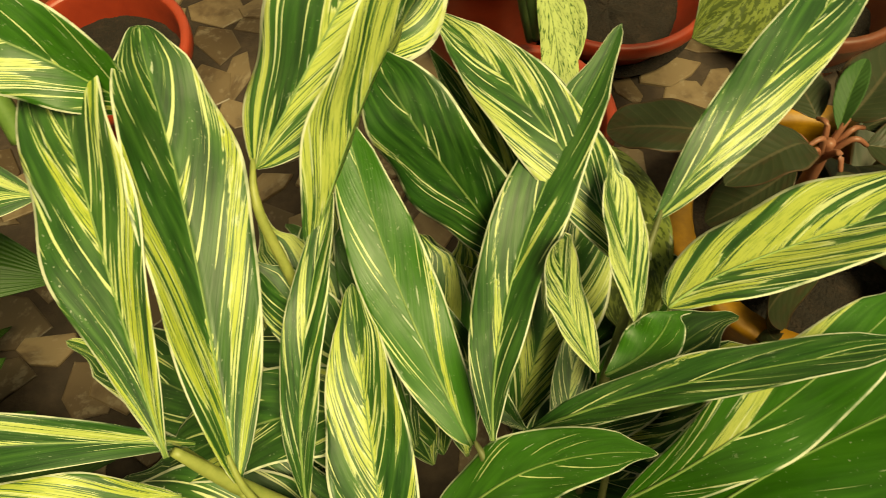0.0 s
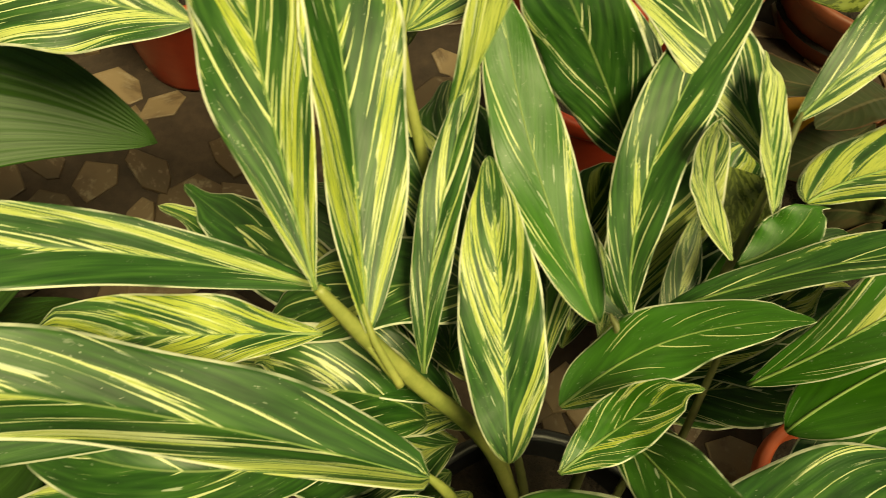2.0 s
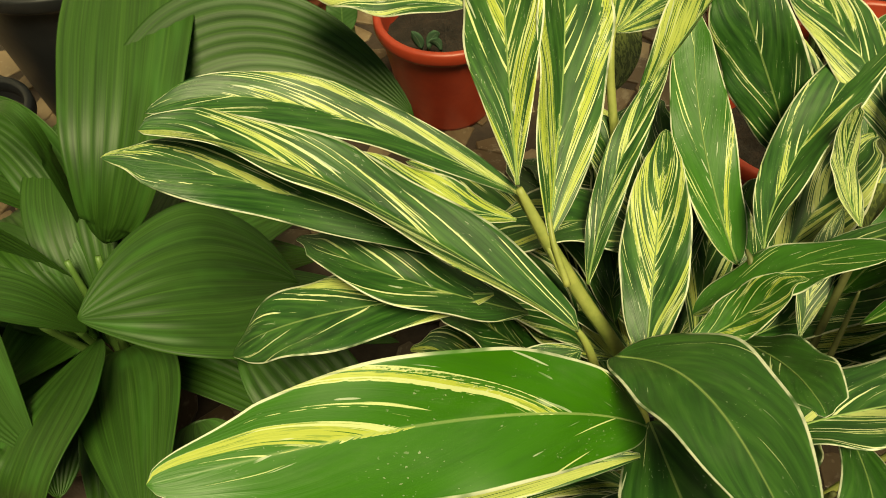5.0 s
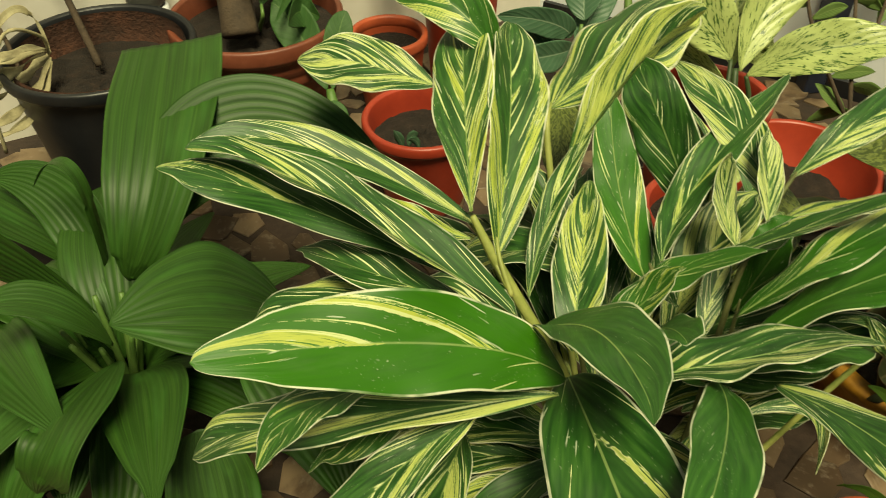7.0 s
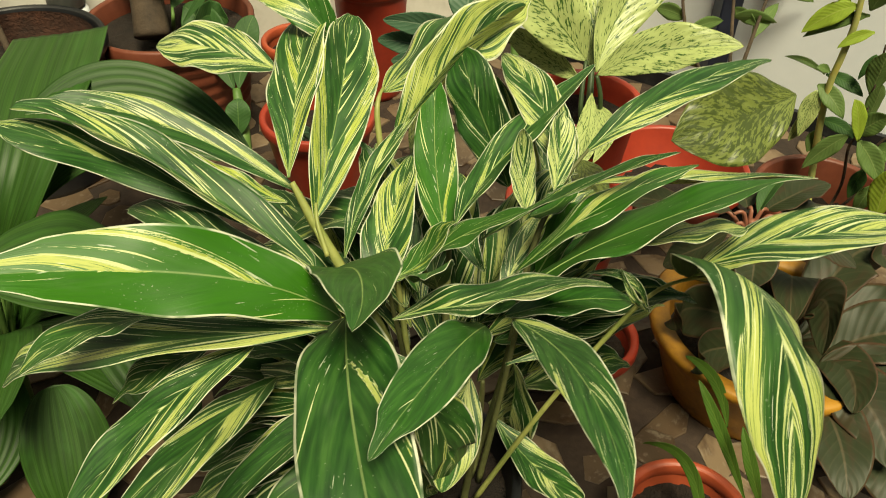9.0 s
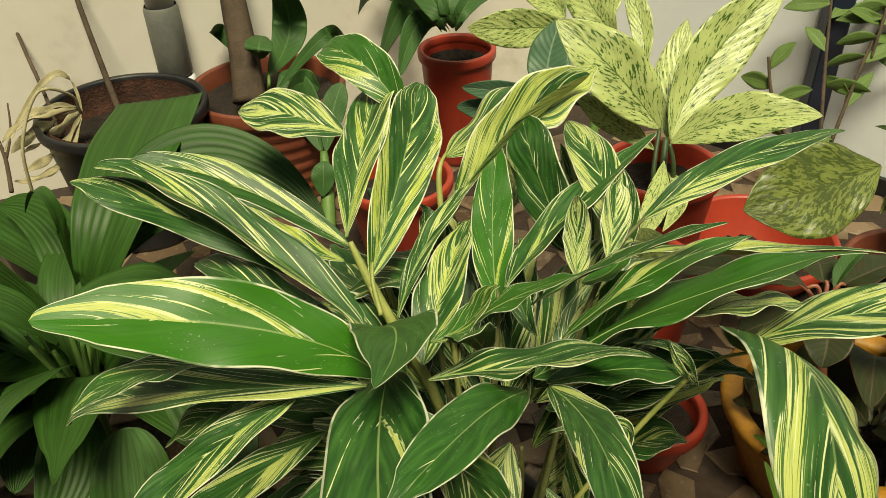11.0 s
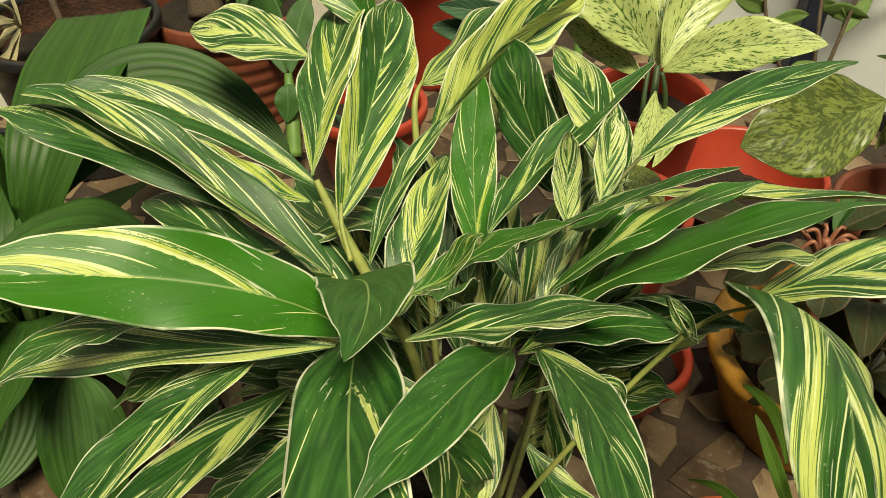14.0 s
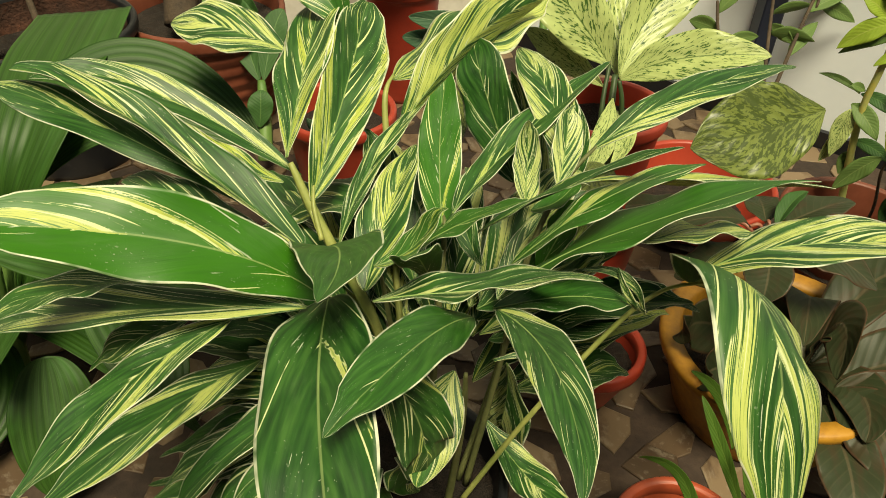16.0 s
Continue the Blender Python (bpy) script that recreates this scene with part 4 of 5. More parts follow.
# ---- plants by the back wall ----
strap = thing("strap_leaf_plant", "dark green strap-leaved plant in the tall red pot", "plant", at=(0.045, 1.60, 0.25))
blade("leaf", strap, PLAINLEAF, (0.028, 1.369, 0.436), (-0.088, 1.715, 0.401), (-0.158, 1.350, 0.364), (0.37, -0.28, -0.89), 0.074, seed=250, power=0.6)
blade("leaf", strap, PLAINLEAF, (0.013, 1.374, 0.442), (-0.031, 1.434, 0.525), (-0.139, 1.793, 0.511), (-0.80, -0.20, -0.57), 0.068, seed=251, power=0.6)
blade("leaf", strap, PLAINLEAF, (0.036, 1.374, 0.442), (0.043, 1.441, 0.539), (0.131, 1.817, 0.557), (-0.94, 0.12, 0.33), 0.065, seed=252, power=0.6)
blade("leaf", strap, PLAINLEAF, (0.006, 1.370, 0.435), (-0.056, 1.471, 0.421), (-0.105, 1.327, 0.335), (0.70, -0.22, -0.68), 0.055, seed=253, power=0.6)
blade("leaf", strap, PLAINLEAF, (0.043, 1.369, 0.436), (0.087, 1.415, 0.503), (0.157, 1.710, 0.405), (-0.61, 0.27, 0.75), 0.044, seed=254, power=0.6)
blade("leaf", strap, PLAINLEAF, (0.021, 1.370, 0.436), (-0.155, 1.745, 0.441), (-0.217, 1.492, 0.443), (-0.18, -0.31, -0.93), 0.067, seed=255, power=0.6)
trunk_plant = thing("woody_plant", "thick brown woody trunk with a few pale leaves", "plant", at=(-0.49, 1.48, 0.2))
tube("stem", trunk_plant, WOODY, [(-0.519, 1.379, 0.251), (-0.530, 1.446, 0.346), (-0.559, 1.544, 0.485), (-0.590, 1.686, 0.687)], [0.046, 0.04, 0.034, 0.03])
blade("leaf", trunk_plant, PLAINLEAF, (-0.463, 1.409, 0.313), (-0.430, 1.605, 0.369), (-0.426, 1.487, 0.549), (-0.97, -0.12, 0.19), 0.082, seed=260, power=0.6, vivid=0.5)
blade("leaf", trunk_plant, PLAINLEAF, (-0.486, 1.436, 0.351), (-0.471, 1.386, 0.402), (-0.499, 1.558, 0.368), (-0.96, -0.14, 0.24), 0.060, seed=261, power=0.6, vivid=0.5)
blade("leaf", trunk_plant, PLAINLEAF, (-0.551, 1.455, 0.358), (-0.630, 1.609, 0.365), (-0.597, 1.416, 0.439), (-0.69, -0.41, -0.59), 0.036, seed=262, power=0.6, vivid=0.5)
blade("leaf", trunk_plant, PLAINLEAF, (-0.395, 1.279, 0.322), (-0.373, 1.403, 0.292), (-0.326, 1.393, 0.280), (-0.08, 0.39, 0.92), 0.062, seed=263, power=0.6, vivid=0.5)
blade("leaf", trunk_plant, PLAINLEAF, (-0.426, 1.321, 0.311), (-0.323, 1.550, 0.365), (-0.235, 1.347, 0.427), (-0.53, 0.23, 0.82), 0.035, seed=264, power=0.6, vivid=0.5)
tube("stem", trunk_plant, STEM_PLAIN, [(-0.496, 1.503, 0.185), (-0.463, 1.391, 0.288), (-0.463, 1.409, 0.313)], [0.006, 0.005, 0.004])
sprout = thing("sprouting_plant", "green cane sprout with broad bright leaves beside a pot", "plant", at=(-0.33, 1.38, FLOOR))
blade("leaf", sprout, PLAINLEAF, (-0.324, 1.282, 0.144), (-0.386, 1.387, 0.256), (-0.441, 1.434, 0.305), (-0.88, -0.27, -0.39), 0.085, seed=270, power=0.7, vivid=0.5)
blade("leaf", sprout, PLAINLEAF, (-0.310, 1.264, 0.154), (-0.288, 1.346, 0.244), (-0.261, 1.391, 0.293), (-0.96, 0.11, 0.24), 0.057, seed=271, power=0.7, vivid=0.5)
blade("leaf", sprout, PLAINLEAF, (-0.314, 1.157, 0.082), (-0.308, 1.176, 0.133), (-0.309, 1.203, 0.162), (-1.00, 0.00, 0.06), 0.053, seed=272, power=0.7, vivid=0.5)
tube("stem", sprout, STEM_PLAIN, [(-0.302, 1.126, 0.004), (-0.305, 1.191, 0.090), (-0.316, 1.265, 0.154)], [0.02, 0.018, 0.01])
dry_plant = thing("dry_plant", "withered brown stalks with hanging straw-coloured leaves", "plant", at=(-0.82, 1.25, 0.2))
tube("stem", dry_plant, WOODY, [(-0.997, 1.254, 0.226), (-1.024, 1.299, 0.324), (-1.119, 1.445, 0.405), (-1.239, 1.628, 0.575)], [0.006, 0.005, 0.005, 0.004])
tube("stem", dry_plant, WOODY, [(-0.835, 1.286, 0.244), (-0.876, 1.350, 0.351), (-0.938, 1.452, 0.511), (-0.990, 1.554, 0.655)], [0.009, 0.008, 0.007, 0.006])
blade("leaf", dry_plant, DRY, (-0.922, 1.261, 0.295), (-0.993, 1.310, 0.376), (-1.088, 1.139, 0.246), (0.43, -0.23, -0.87), 0.014, seed=283, wave=0.1, power=0.4)
rng = random.Random(9)
for k in range(7):
    off = Vector((rng.uniform(-0.012, 0.012), rng.uniform(-0.02, 0.02), 0.016 * (k - 3)))
    b = Vector((-0.918, 1.240, 0.303)) + 0.4 * off
    t = Vector((-1.065 + rng.uniform(-0.02, 0.05), 1.108 + rng.uniform(-0.02, 0.02), 0.241)) + 1.3 * off
    m = b.lerp(t, 0.5) + off + Vector((0, 0, -0.008))
    blade("leaf", dry_plant, DRY, b, m, t, (-0.70, 0.68, 0.22), rng.uniform(0.018, 0.034), seed=280 + k, wave=0.5, twist=rng.uniform(-80, 80), power=0.5, outline=0.06, rows=30, cols=8)
tube("stem", dry_plant, DRY, [(-1.000, 1.050, 0.180), (-0.985, 1.060, 0.310), (-0.950, 1.140, 0.405), (-0.912, 1.215, 0.360), (-0.918, 1.240, 0.303)], [0.004, 0.004, 0.004, 0.004, 0.003])
tube("stem", dry_plant, WOODY, [(-1.058, 1.062, 0.178), (-1.084, 1.130, 0.236), (-1.128, 1.196, 0.277), (-1.167, 1.253, 0.309)], [0.006, 0.005, 0.004, 0.003])
tube("stem", dry_plant, WOODY, [(-1.081, 1.130, 0.236), (-1.079, 1.185, 0.281), (-1.102, 1.254, 0.327)], [0.004, 0.003, 0.002])
blade("leaf", dry_plant, PLAINLEAF, (-0.997, 1.544, 0.117), (-0.975, 1.340, 0.174), (-1.094, 1.417, 0.071), (0.57, -0.14, -0.81), 0.046, seed=281)
blade("leaf", dry_plant, PLAINLEAF, (-0.898, 1.365, 0.213), (-0.929, 1.334, 0.169), (-0.939, 1.216, 0.138), (0.80, 0.08, -0.59), 0.053, seed=282, wave=0.2)

# ---- shrubs by the white wall ----
shrub = thing("green_shrub", "slender shrub with many small oval green leaves", "plant", at=(0.95, 1.35, FLOOR))


def small_leaf(parent, material, b, t, width, seed):
    """A small oval leaf with a shallow arch, its face half turned up."""
    b, t = Vector(b), Vector(t)
    rng = random.Random(seed)
    m = b.lerp(t, 0.5) + Vector((0, 0, 0.10 * (t - b).length))
    side = (t - b).cross(Vector((rng.uniform(-0.6, 0.1), -0.8, rng.uniform(0.3, 0.8))))
    blade("leaf", parent, material, b, m, t, side, width, seed=seed, rows=16, cols=8, power=0.85, lean=0.95, fold=0.2)


shrub_right = thing("green_shrub", "leafy shrub with a few yellow-edged leaves in a faded pot", "plant", at=(1.035, 0.765, 0.02))
tube("stem", shrub, WOODY, [(0.936, 1.085, 0.069), (0.967, 1.264, 0.291), (1.003, 1.412, 0.452), (1.032, 1.541, 0.638)], [0.0055, 0.0045, 0.0035, 0.0025])
blade("leaf", shrub, SHRUBLEAF, (0.940, 1.107, 0.097), (0.895, 1.124, 0.080), (0.849, 1.133, 0.052), (0.46, 0.08, -0.88), 0.035, seed=301, rows=12, cols=6, power=0.85, lean=0.9)
blade("leaf", shrub, SHRUBLEAF, (0.947, 1.146, 0.144), (0.995, 1.143, 0.129), (1.044, 1.133, 0.105), (0.31, -0.35, 0.88), 0.036, seed=302, rows=12, cols=6, power=0.85, lean=0.9)
blade("leaf", shrub, SHRUBLEAF, (0.960, 1.221, 0.238), (0.917, 1.232, 0.245), (0.874, 1.236, 0.243), (-0.17, -0.78, -0.60), 0.028, seed=303, rows=12, cols=6, power=0.85, lean=0.9)
blade("leaf", shrub, SHRUBLEAF, (0.969, 1.272, 0.300), (1.019, 1.253, 0.305), (1.069, 1.227, 0.300), (-0.10, -0.22, 0.97), 0.035, seed=304, rows=12, cols=6, power=0.85, lean=0.9)
blade("leaf", shrub, SHRUBLEAF, (0.983, 1.331, 0.364), (0.965, 1.371, 0.389), (0.946, 1.405, 0.404), (-0.89, -0.25, -0.37), 0.030, seed=305, rows=12, cols=6, power=0.85, lean=0.9)
blade("leaf", shrub, SHRUBLEAF, (0.998, 1.391, 0.430), (1.061, 1.432, 0.451), (1.125, 1.466, 0.462), (-0.53, 0.69, 0.49), 0.034, seed=306, rows=12, cols=6, power=0.85, lean=0.9)
blade("leaf", shrub, SHRUBLEAF, (1.004, 1.417, 0.460), (0.953, 1.442, 0.452), (0.901, 1.460, 0.435), (-0.08, -0.63, -0.77), 0.037, seed=307, rows=12, cols=6, power=0.85, lean=0.9)
blade("leaf", shrub, SHRUBLEAF, (1.015, 1.464, 0.527), (1.038, 1.461, 0.562), (1.060, 1.451, 0.587), (-0.55, 0.63, 0.55), 0.031, seed=308, rows=12, cols=6, power=0.85, lean=0.9)
blade("leaf", shrub, SHRUBLEAF, (1.022, 1.498, 0.576), (0.968, 1.506, 0.602), (0.914, 1.507, 0.617), (-0.36, -0.13, -0.92), 0.036, seed=309, rows=12, cols=6, power=0.85, lean=0.9)
tube("stem", shrub, WOODY, [(0.973, 1.169, 0.191), (1.046, 1.269, 0.337), (1.108, 1.346, 0.415), (1.164, 1.377, 0.496)], [0.0055, 0.0045, 0.0035, 0.0025])
blade("leaf", shrub, SHRUBLEAF, (0.978, 1.176, 0.200), (0.919, 1.158, 0.211), (0.861, 1.134, 0.213), (0.31, -0.93, -0.20), 0.036, seed=301, rows=12, cols=6, power=0.85, lean=0.9)
blade("leaf", shrub, SHRUBLEAF, (1.008, 1.218, 0.262), (1.052, 1.259, 0.297), (1.097, 1.293, 0.323), (-0.72, 0.65, 0.26), 0.031, seed=302, rows=12, cols=6, power=0.85, lean=0.9)
blade("leaf", shrub, SHRUBLEAF, (1.022, 1.236, 0.289), (1.001, 1.275, 0.303), (0.979, 1.307, 0.308), (-0.20, 0.14, -0.97), 0.029, seed=303, rows=12, cols=6, power=0.85, lean=0.9)
blade("leaf", shrub, SHRUBLEAF, (1.058, 1.283, 0.352), (1.108, 1.293, 0.380), (1.159, 1.296, 0.399), (-0.30, 0.86, 0.41), 0.032, seed=304, rows=12, cols=6, power=0.85, lean=0.9)
blade("leaf", shrub, SHRUBLEAF, (1.068, 1.296, 0.365), (1.022, 1.311, 0.352), (0.976, 1.318, 0.329), (0.40, 0.26, -0.88), 0.028, seed=305, rows=12, cols=6, power=0.85, lean=0.9)
blade("leaf", shrub, SHRUBLEAF, (1.088, 1.322, 0.391), (1.146, 1.345, 0.390), (1.205, 1.362, 0.380), (-0.26, 0.87, 0.41), 0.031, seed=306, rows=12, cols=6, power=0.85, lean=0.9)
blade("leaf", shrub, SHRUBLEAF, (1.114, 1.350, 0.424), (1.065, 1.350, 0.451), (1.016, 1.344, 0.468), (-0.27, -0.67, -0.69), 0.028, seed=307, rows=12, cols=6, power=0.85, lean=0.9)
blade("leaf", shrub, SHRUBLEAF, (1.135, 1.361, 0.454), (1.170, 1.363, 0.498), (1.204, 1.359, 0.532), (-0.59, 0.60, 0.54), 0.037, seed=308, rows=12, cols=6, power=0.85, lean=0.9)
blade("leaf", shrub, SHRUBLEAF, (1.150, 1.369, 0.476), (1.114, 1.391, 0.477), (1.078, 1.406, 0.469), (-0.12, -0.41, -0.90), 0.032, seed=309, rows=12, cols=6, power=0.85, lean=0.9)
tube("stem", shrub, WOODY, [(0.929, 1.094, 0.081), (0.820, 1.178, 0.284), (0.806, 1.252, 0.390)], [0.0055, 0.0045, 0.0035])
blade("leaf", shrub, SHRUBLEAF, (0.928, 1.095, 0.084), (0.889, 1.124, 0.125), (0.850, 1.147, 0.156), (-0.72, -0.60, -0.35), 0.035, seed=301, rows=12, cols=6, power=0.85, lean=0.9)
blade("leaf", shrub, SHRUBLEAF, (0.876, 1.135, 0.179), (0.942, 1.150, 0.179), (1.008, 1.159, 0.169), (-0.00, 0.40, 0.92), 0.028, seed=302, rows=12, cols=6, power=0.85, lean=0.9)
blade("leaf", shrub, SHRUBLEAF, (0.853, 1.153, 0.223), (0.802, 1.170, 0.250), (0.751, 1.181, 0.267), (-0.30, 0.33, -0.90), 0.036, seed=303, rows=12, cols=6, power=0.85, lean=0.9)
blade("leaf", shrub, SHRUBLEAF, (0.817, 1.192, 0.304), (0.869, 1.211, 0.313), (0.921, 1.223, 0.313), (-0.14, 0.17, 0.98), 0.031, seed=304, rows=12, cols=6, power=0.85, lean=0.9)
blade("leaf", shrub, SHRUBLEAF, (0.814, 1.209, 0.328), (0.785, 1.244, 0.334), (0.755, 1.272, 0.331), (-0.19, -0.13, -0.97), 0.036, seed=305, rows=12, cols=6, power=0.85, lean=0.9)
blade("leaf", shrub, SHRUBLEAF, (0.809, 1.235, 0.365), (0.837, 1.245, 0.401), (0.864, 1.248, 0.427), (-0.38, 0.92, 0.14), 0.034, seed=306, rows=12, cols=6, power=0.85, lean=0.9)
tube("stem", shrub, WOODY, [(1.130, 1.380, 0.465), (1.105, 1.336, 0.435), (1.076, 1.286, 0.362)], [0.0055, 0.0045, 0.0035])
blade("leaf", shrub, SHRUBLEAF, (1.128, 1.377, 0.462), (1.078, 1.385, 0.454), (1.026, 1.386, 0.437), (0.24, 0.02, -0.97), 0.034, seed=301, rows=12, cols=6, power=0.85, lean=0.9)
blade("leaf", shrub, SHRUBLEAF, (1.120, 1.362, 0.452), (1.167, 1.379, 0.480), (1.215, 1.389, 0.498), (-0.45, 0.76, 0.47), 0.035, seed=302, rows=12, cols=6, power=0.85, lean=0.9)
blade("leaf", shrub, SHRUBLEAF, (1.112, 1.348, 0.443), (1.054, 1.356, 0.445), (0.996, 1.357, 0.437), (0.03, -0.28, -0.96), 0.028, seed=303, rows=12, cols=6, power=0.85, lean=0.9)
blade("leaf", shrub, SHRUBLEAF, (1.104, 1.333, 0.431), (1.164, 1.358, 0.442), (1.225, 1.377, 0.444), (-0.35, 0.81, 0.48), 0.034, seed=304, rows=12, cols=6, power=0.85, lean=0.9)
blade("leaf", shrub, SHRUBLEAF, (1.093, 1.316, 0.406), (1.049, 1.331, 0.398), (1.003, 1.340, 0.380), (0.31, 0.13, -0.94), 0.031, seed=305, rows=12, cols=6, power=0.85, lean=0.9)
blade("leaf", shrub, SHRUBLEAF, (1.080, 1.294, 0.374), (1.141, 1.303, 0.350), (1.202, 1.306, 0.317), (0.40, 0.21, 0.89), 0.033, seed=306, rows=12, cols=6, power=0.85, lean=0.9)
tube("stem", shrub_right, YELLOW_STEM, [(1.020, 0.775, 0.015), (1.029, 0.829, 0.122), (1.013, 0.841, 0.245), (1.006, 0.846, 0.334), (1.009, 0.844, 0.402), (1.010, 0.842, 0.478), (1.003, 0.848, 0.571)], [0.009, 0.008, 0.008, 0.0075, 0.0075, 0.007, 0.005])
tube("stem", shrub_right, WOODY, [(1.055, 0.770, 0.015), (1.098, 0.804, 0.087), (1.073, 0.797, 0.199), (1.079, 0.793, 0.242), (1.075, 0.796, 0.345), (1.067, 0.802, 0.446)], [0.0035, 0.0035, 0.0035, 0.003, 0.003, 0.002])
tube("stem", shrub_right, WOODY, [(1.055, 0.770, 0.015), (1.126, 0.784, 0.075), (1.107, 0.772, 0.156), (1.107, 0.760, 0.224), (1.130, 0.744, 0.276)], [0.0035, 0.0035, 0.003, 0.003, 0.002])
small_leaf(shrub_right, LIMELEAF, (1.006, 0.845, 0.513), (0.923, 0.881, 0.441), 0.036, 401)
small_leaf(shrub_right, SHRUBLEAF, (1.034, 0.838, 0.494), (0.933, 0.886, 0.428), 0.025, 402)
small_leaf(shrub_right, LIMELEAF, (1.044, 0.818, 0.466), (0.985, 0.836, 0.425), 0.020, 403)
small_leaf(shrub_right, SHRUBLEAF, (1.010, 0.880, 0.341), (0.925, 0.917, 0.369), 0.012, 404)
small_leaf(shrub_right, PLAINLEAF, (1.012, 0.878, 0.341), (1.070, 0.811, 0.320), 0.026, 405)
small_leaf(shrub_right, SHRUBLEAF, (0.987, 0.859, 0.328), (1.035, 0.800, 0.273), 0.035, 406)
small_leaf(shrub_right, PLAINLEAF, (1.022, 0.859, 0.238), (1.080, 0.792, 0.223), 0.026, 407)
small_leaf(shrub_right, SHRUBLEAF, (1.041, 0.771, 0.250), (0.975, 0.794, 0.152), 0.037, 408)
small_leaf(shrub_right, LIMELEAF, (1.065, 0.766, 0.235), (1.022, 0.772, 0.339), 0.033, 409)
small_leaf(shrub_right, SHRUBLEAF, (1.069, 0.788, 0.235), (1.097, 0.743, 0.309), 0.040, 410)
small_leaf(shrub_right, SHRUBLEAF, (1.070, 0.774, 0.232), (1.118, 0.715, 0.155), 0.042, 411)
small_leaf(shrub_right, LIMELEAF, (1.128, 0.695, 0.060), (1.105, 0.688, 0.214), 0.051, 412)
small_leaf(shrub_right, PLAINLEAF, (1.072, 0.823, 0.413), (1.046, 0.817, 0.359), 0.016, 413)
small_leaf(shrub_right, SHRUBLEAF, (1.074, 0.797, 0.331), (1.062, 0.781, 0.441), 0.044, 414)
small_leaf(shrub_right, SHRUBLEAF, (1.091, 0.796, 0.257), (1.079, 0.781, 0.366), 0.033, 415)
small_leaf(shrub_right, SPECKLED, (0.984, 0.849, 0.320), (0.968, 0.836, 0.210), 0.035, 416)
small_leaf(shrub_right, SPECKLED, (0.996, 0.853, 0.263), (0.960, 0.854, 0.187), 0.028, 417)
small_leaf(shrub_right, SHRUBLEAF, (1.028, 0.855, 0.213), (1.009, 0.843, 0.161), 0.029, 418)
small_leaf(shrub_right, SHRUBLEAF, (1.026, 0.832, 0.507), (1.032, 0.802, 0.571), 0.038, 419)
small_leaf(shrub_right, LIMELEAF, (0.998, 0.864, 0.512), (0.940, 0.881, 0.548), 0.031, 420)
small_leaf(shrub_right, PLAINLEAF, (1.110, 0.770, 0.157), (1.092, 0.759, 0.085), 0.031, 421)
small_leaf(shrub_right, SHRUBLEAF, (1.129, 0.744, 0.128), (1.104, 0.737, 0.057), 0.034, 422)
small_leaf(shrub_right, SHRUBLEAF, (1.111, 0.769, 0.211), (1.144, 0.721, 0.211), 0.036, 423)
small_leaf(shrub_right, SHRUBLEAF, (1.000, 0.850, 0.362), (0.965, 0.851, 0.374), 0.016, 424)
small_leaf(shrub_right, SHRUBLEAF, (1.024, 0.857, 0.532), (0.970, 0.872, 0.585), 0.034, 425)
POST_AT = (1.038, 1.446)
bm = bmesh.new()
box(bm, (-0.03, -0.03, FLOOR), (0.03, 0.03, 2.2))
post = tagged(part("post", bm, NAVY), "dark navy square metal post by the white wall", "post")
post.location = (POST_AT[0], POST_AT[1], 0)
bev = post.modifiers.new("edge", "BEVEL")
bev.width = 0.004
pipe = thing("down_pipe", "white drain pipe with a grey sleeve on the wall", "pipe", at=(-0.765, 1.555, FLOOR))
lathe("pipe_body", [(0.038, 0.0), (0.038, 2.12)], WALL_CREAM, pipe, 20)
lathe("flange", [(0.045, 0.257), (0.052, 0.267), (0.052, 0.305), (0.045, 0.313)], WALL_WHITE, pipe, 20, "whitish cement collar", False)
lathe("sleeve", [(0.044, 0.317), (0.048, 0.322), (0.048, 0.507), (0.044, 0.517)], GREY_PIPE, pipe, 20, "grey plastic sleeve")

# ---- dark-leaved plant in the yellow pot ----
dark_plant = thing("dark_leaf_plant", "dark-leaved plant with reddish stalks in the yellow pot", "plant", at=(0.68, 0.33, 0.13))
blade("leaf", dark_plant, DARKLEAF, (0.737, 0.335, 0.097), (0.556, 0.348, 0.187), (0.507, 0.306, 0.178), (-0.27, -0.35, -0.90), 0.086, seed=500, power=0.6, fold=0.2)
blade("leaf", dark_plant, DARKLEAF, (0.747, 0.334, 0.097), (0.749, 0.395, 0.203), (0.687, 0.273, 0.206), (-0.77, 0.64, -0.06), 0.079, seed=501, power=0.6, fold=0.2)
blade("leaf", dark_plant, DARKLEAF, (0.747, 0.334, 0.097), (0.796, 0.347, 0.181), (0.741, 0.235, 0.166), (0.63, 0.42, 0.65), 0.078, seed=502, power=0.6, fold=0.2)
blade("leaf", dark_plant, DARKLEAF, (0.757, 0.333, 0.098), (0.896, 0.442, 0.198), (0.935, 0.383, 0.210), (-0.35, 0.93, 0.13), 0.102, seed=503, power=0.6, fold=0.2)
blade("leaf", dark_plant, DARKLEAF, (0.747, 0.328, 0.090), (0.789, 0.233, 0.138), (0.762, 0.144, 0.122), (0.91, 0.14, 0.40), 0.070, seed=504, power=0.6, fold=0.2)
blade("leaf", dark_plant, DARKLEAF, (0.727, 0.329, 0.089), (0.570, 0.291, 0.136), (0.548, 0.249, 0.129), (0.08, -0.58, -0.81), 0.066, seed=505, power=0.6, fold=0.2)
blade("leaf", dark_plant, DARKLEAF, (0.757, 0.333, 0.098), (0.895, 0.336, 0.148), (0.939, 0.274, 0.156), (0.15, 0.89, 0.42), 0.098, seed=506, power=0.6, fold=0.2)
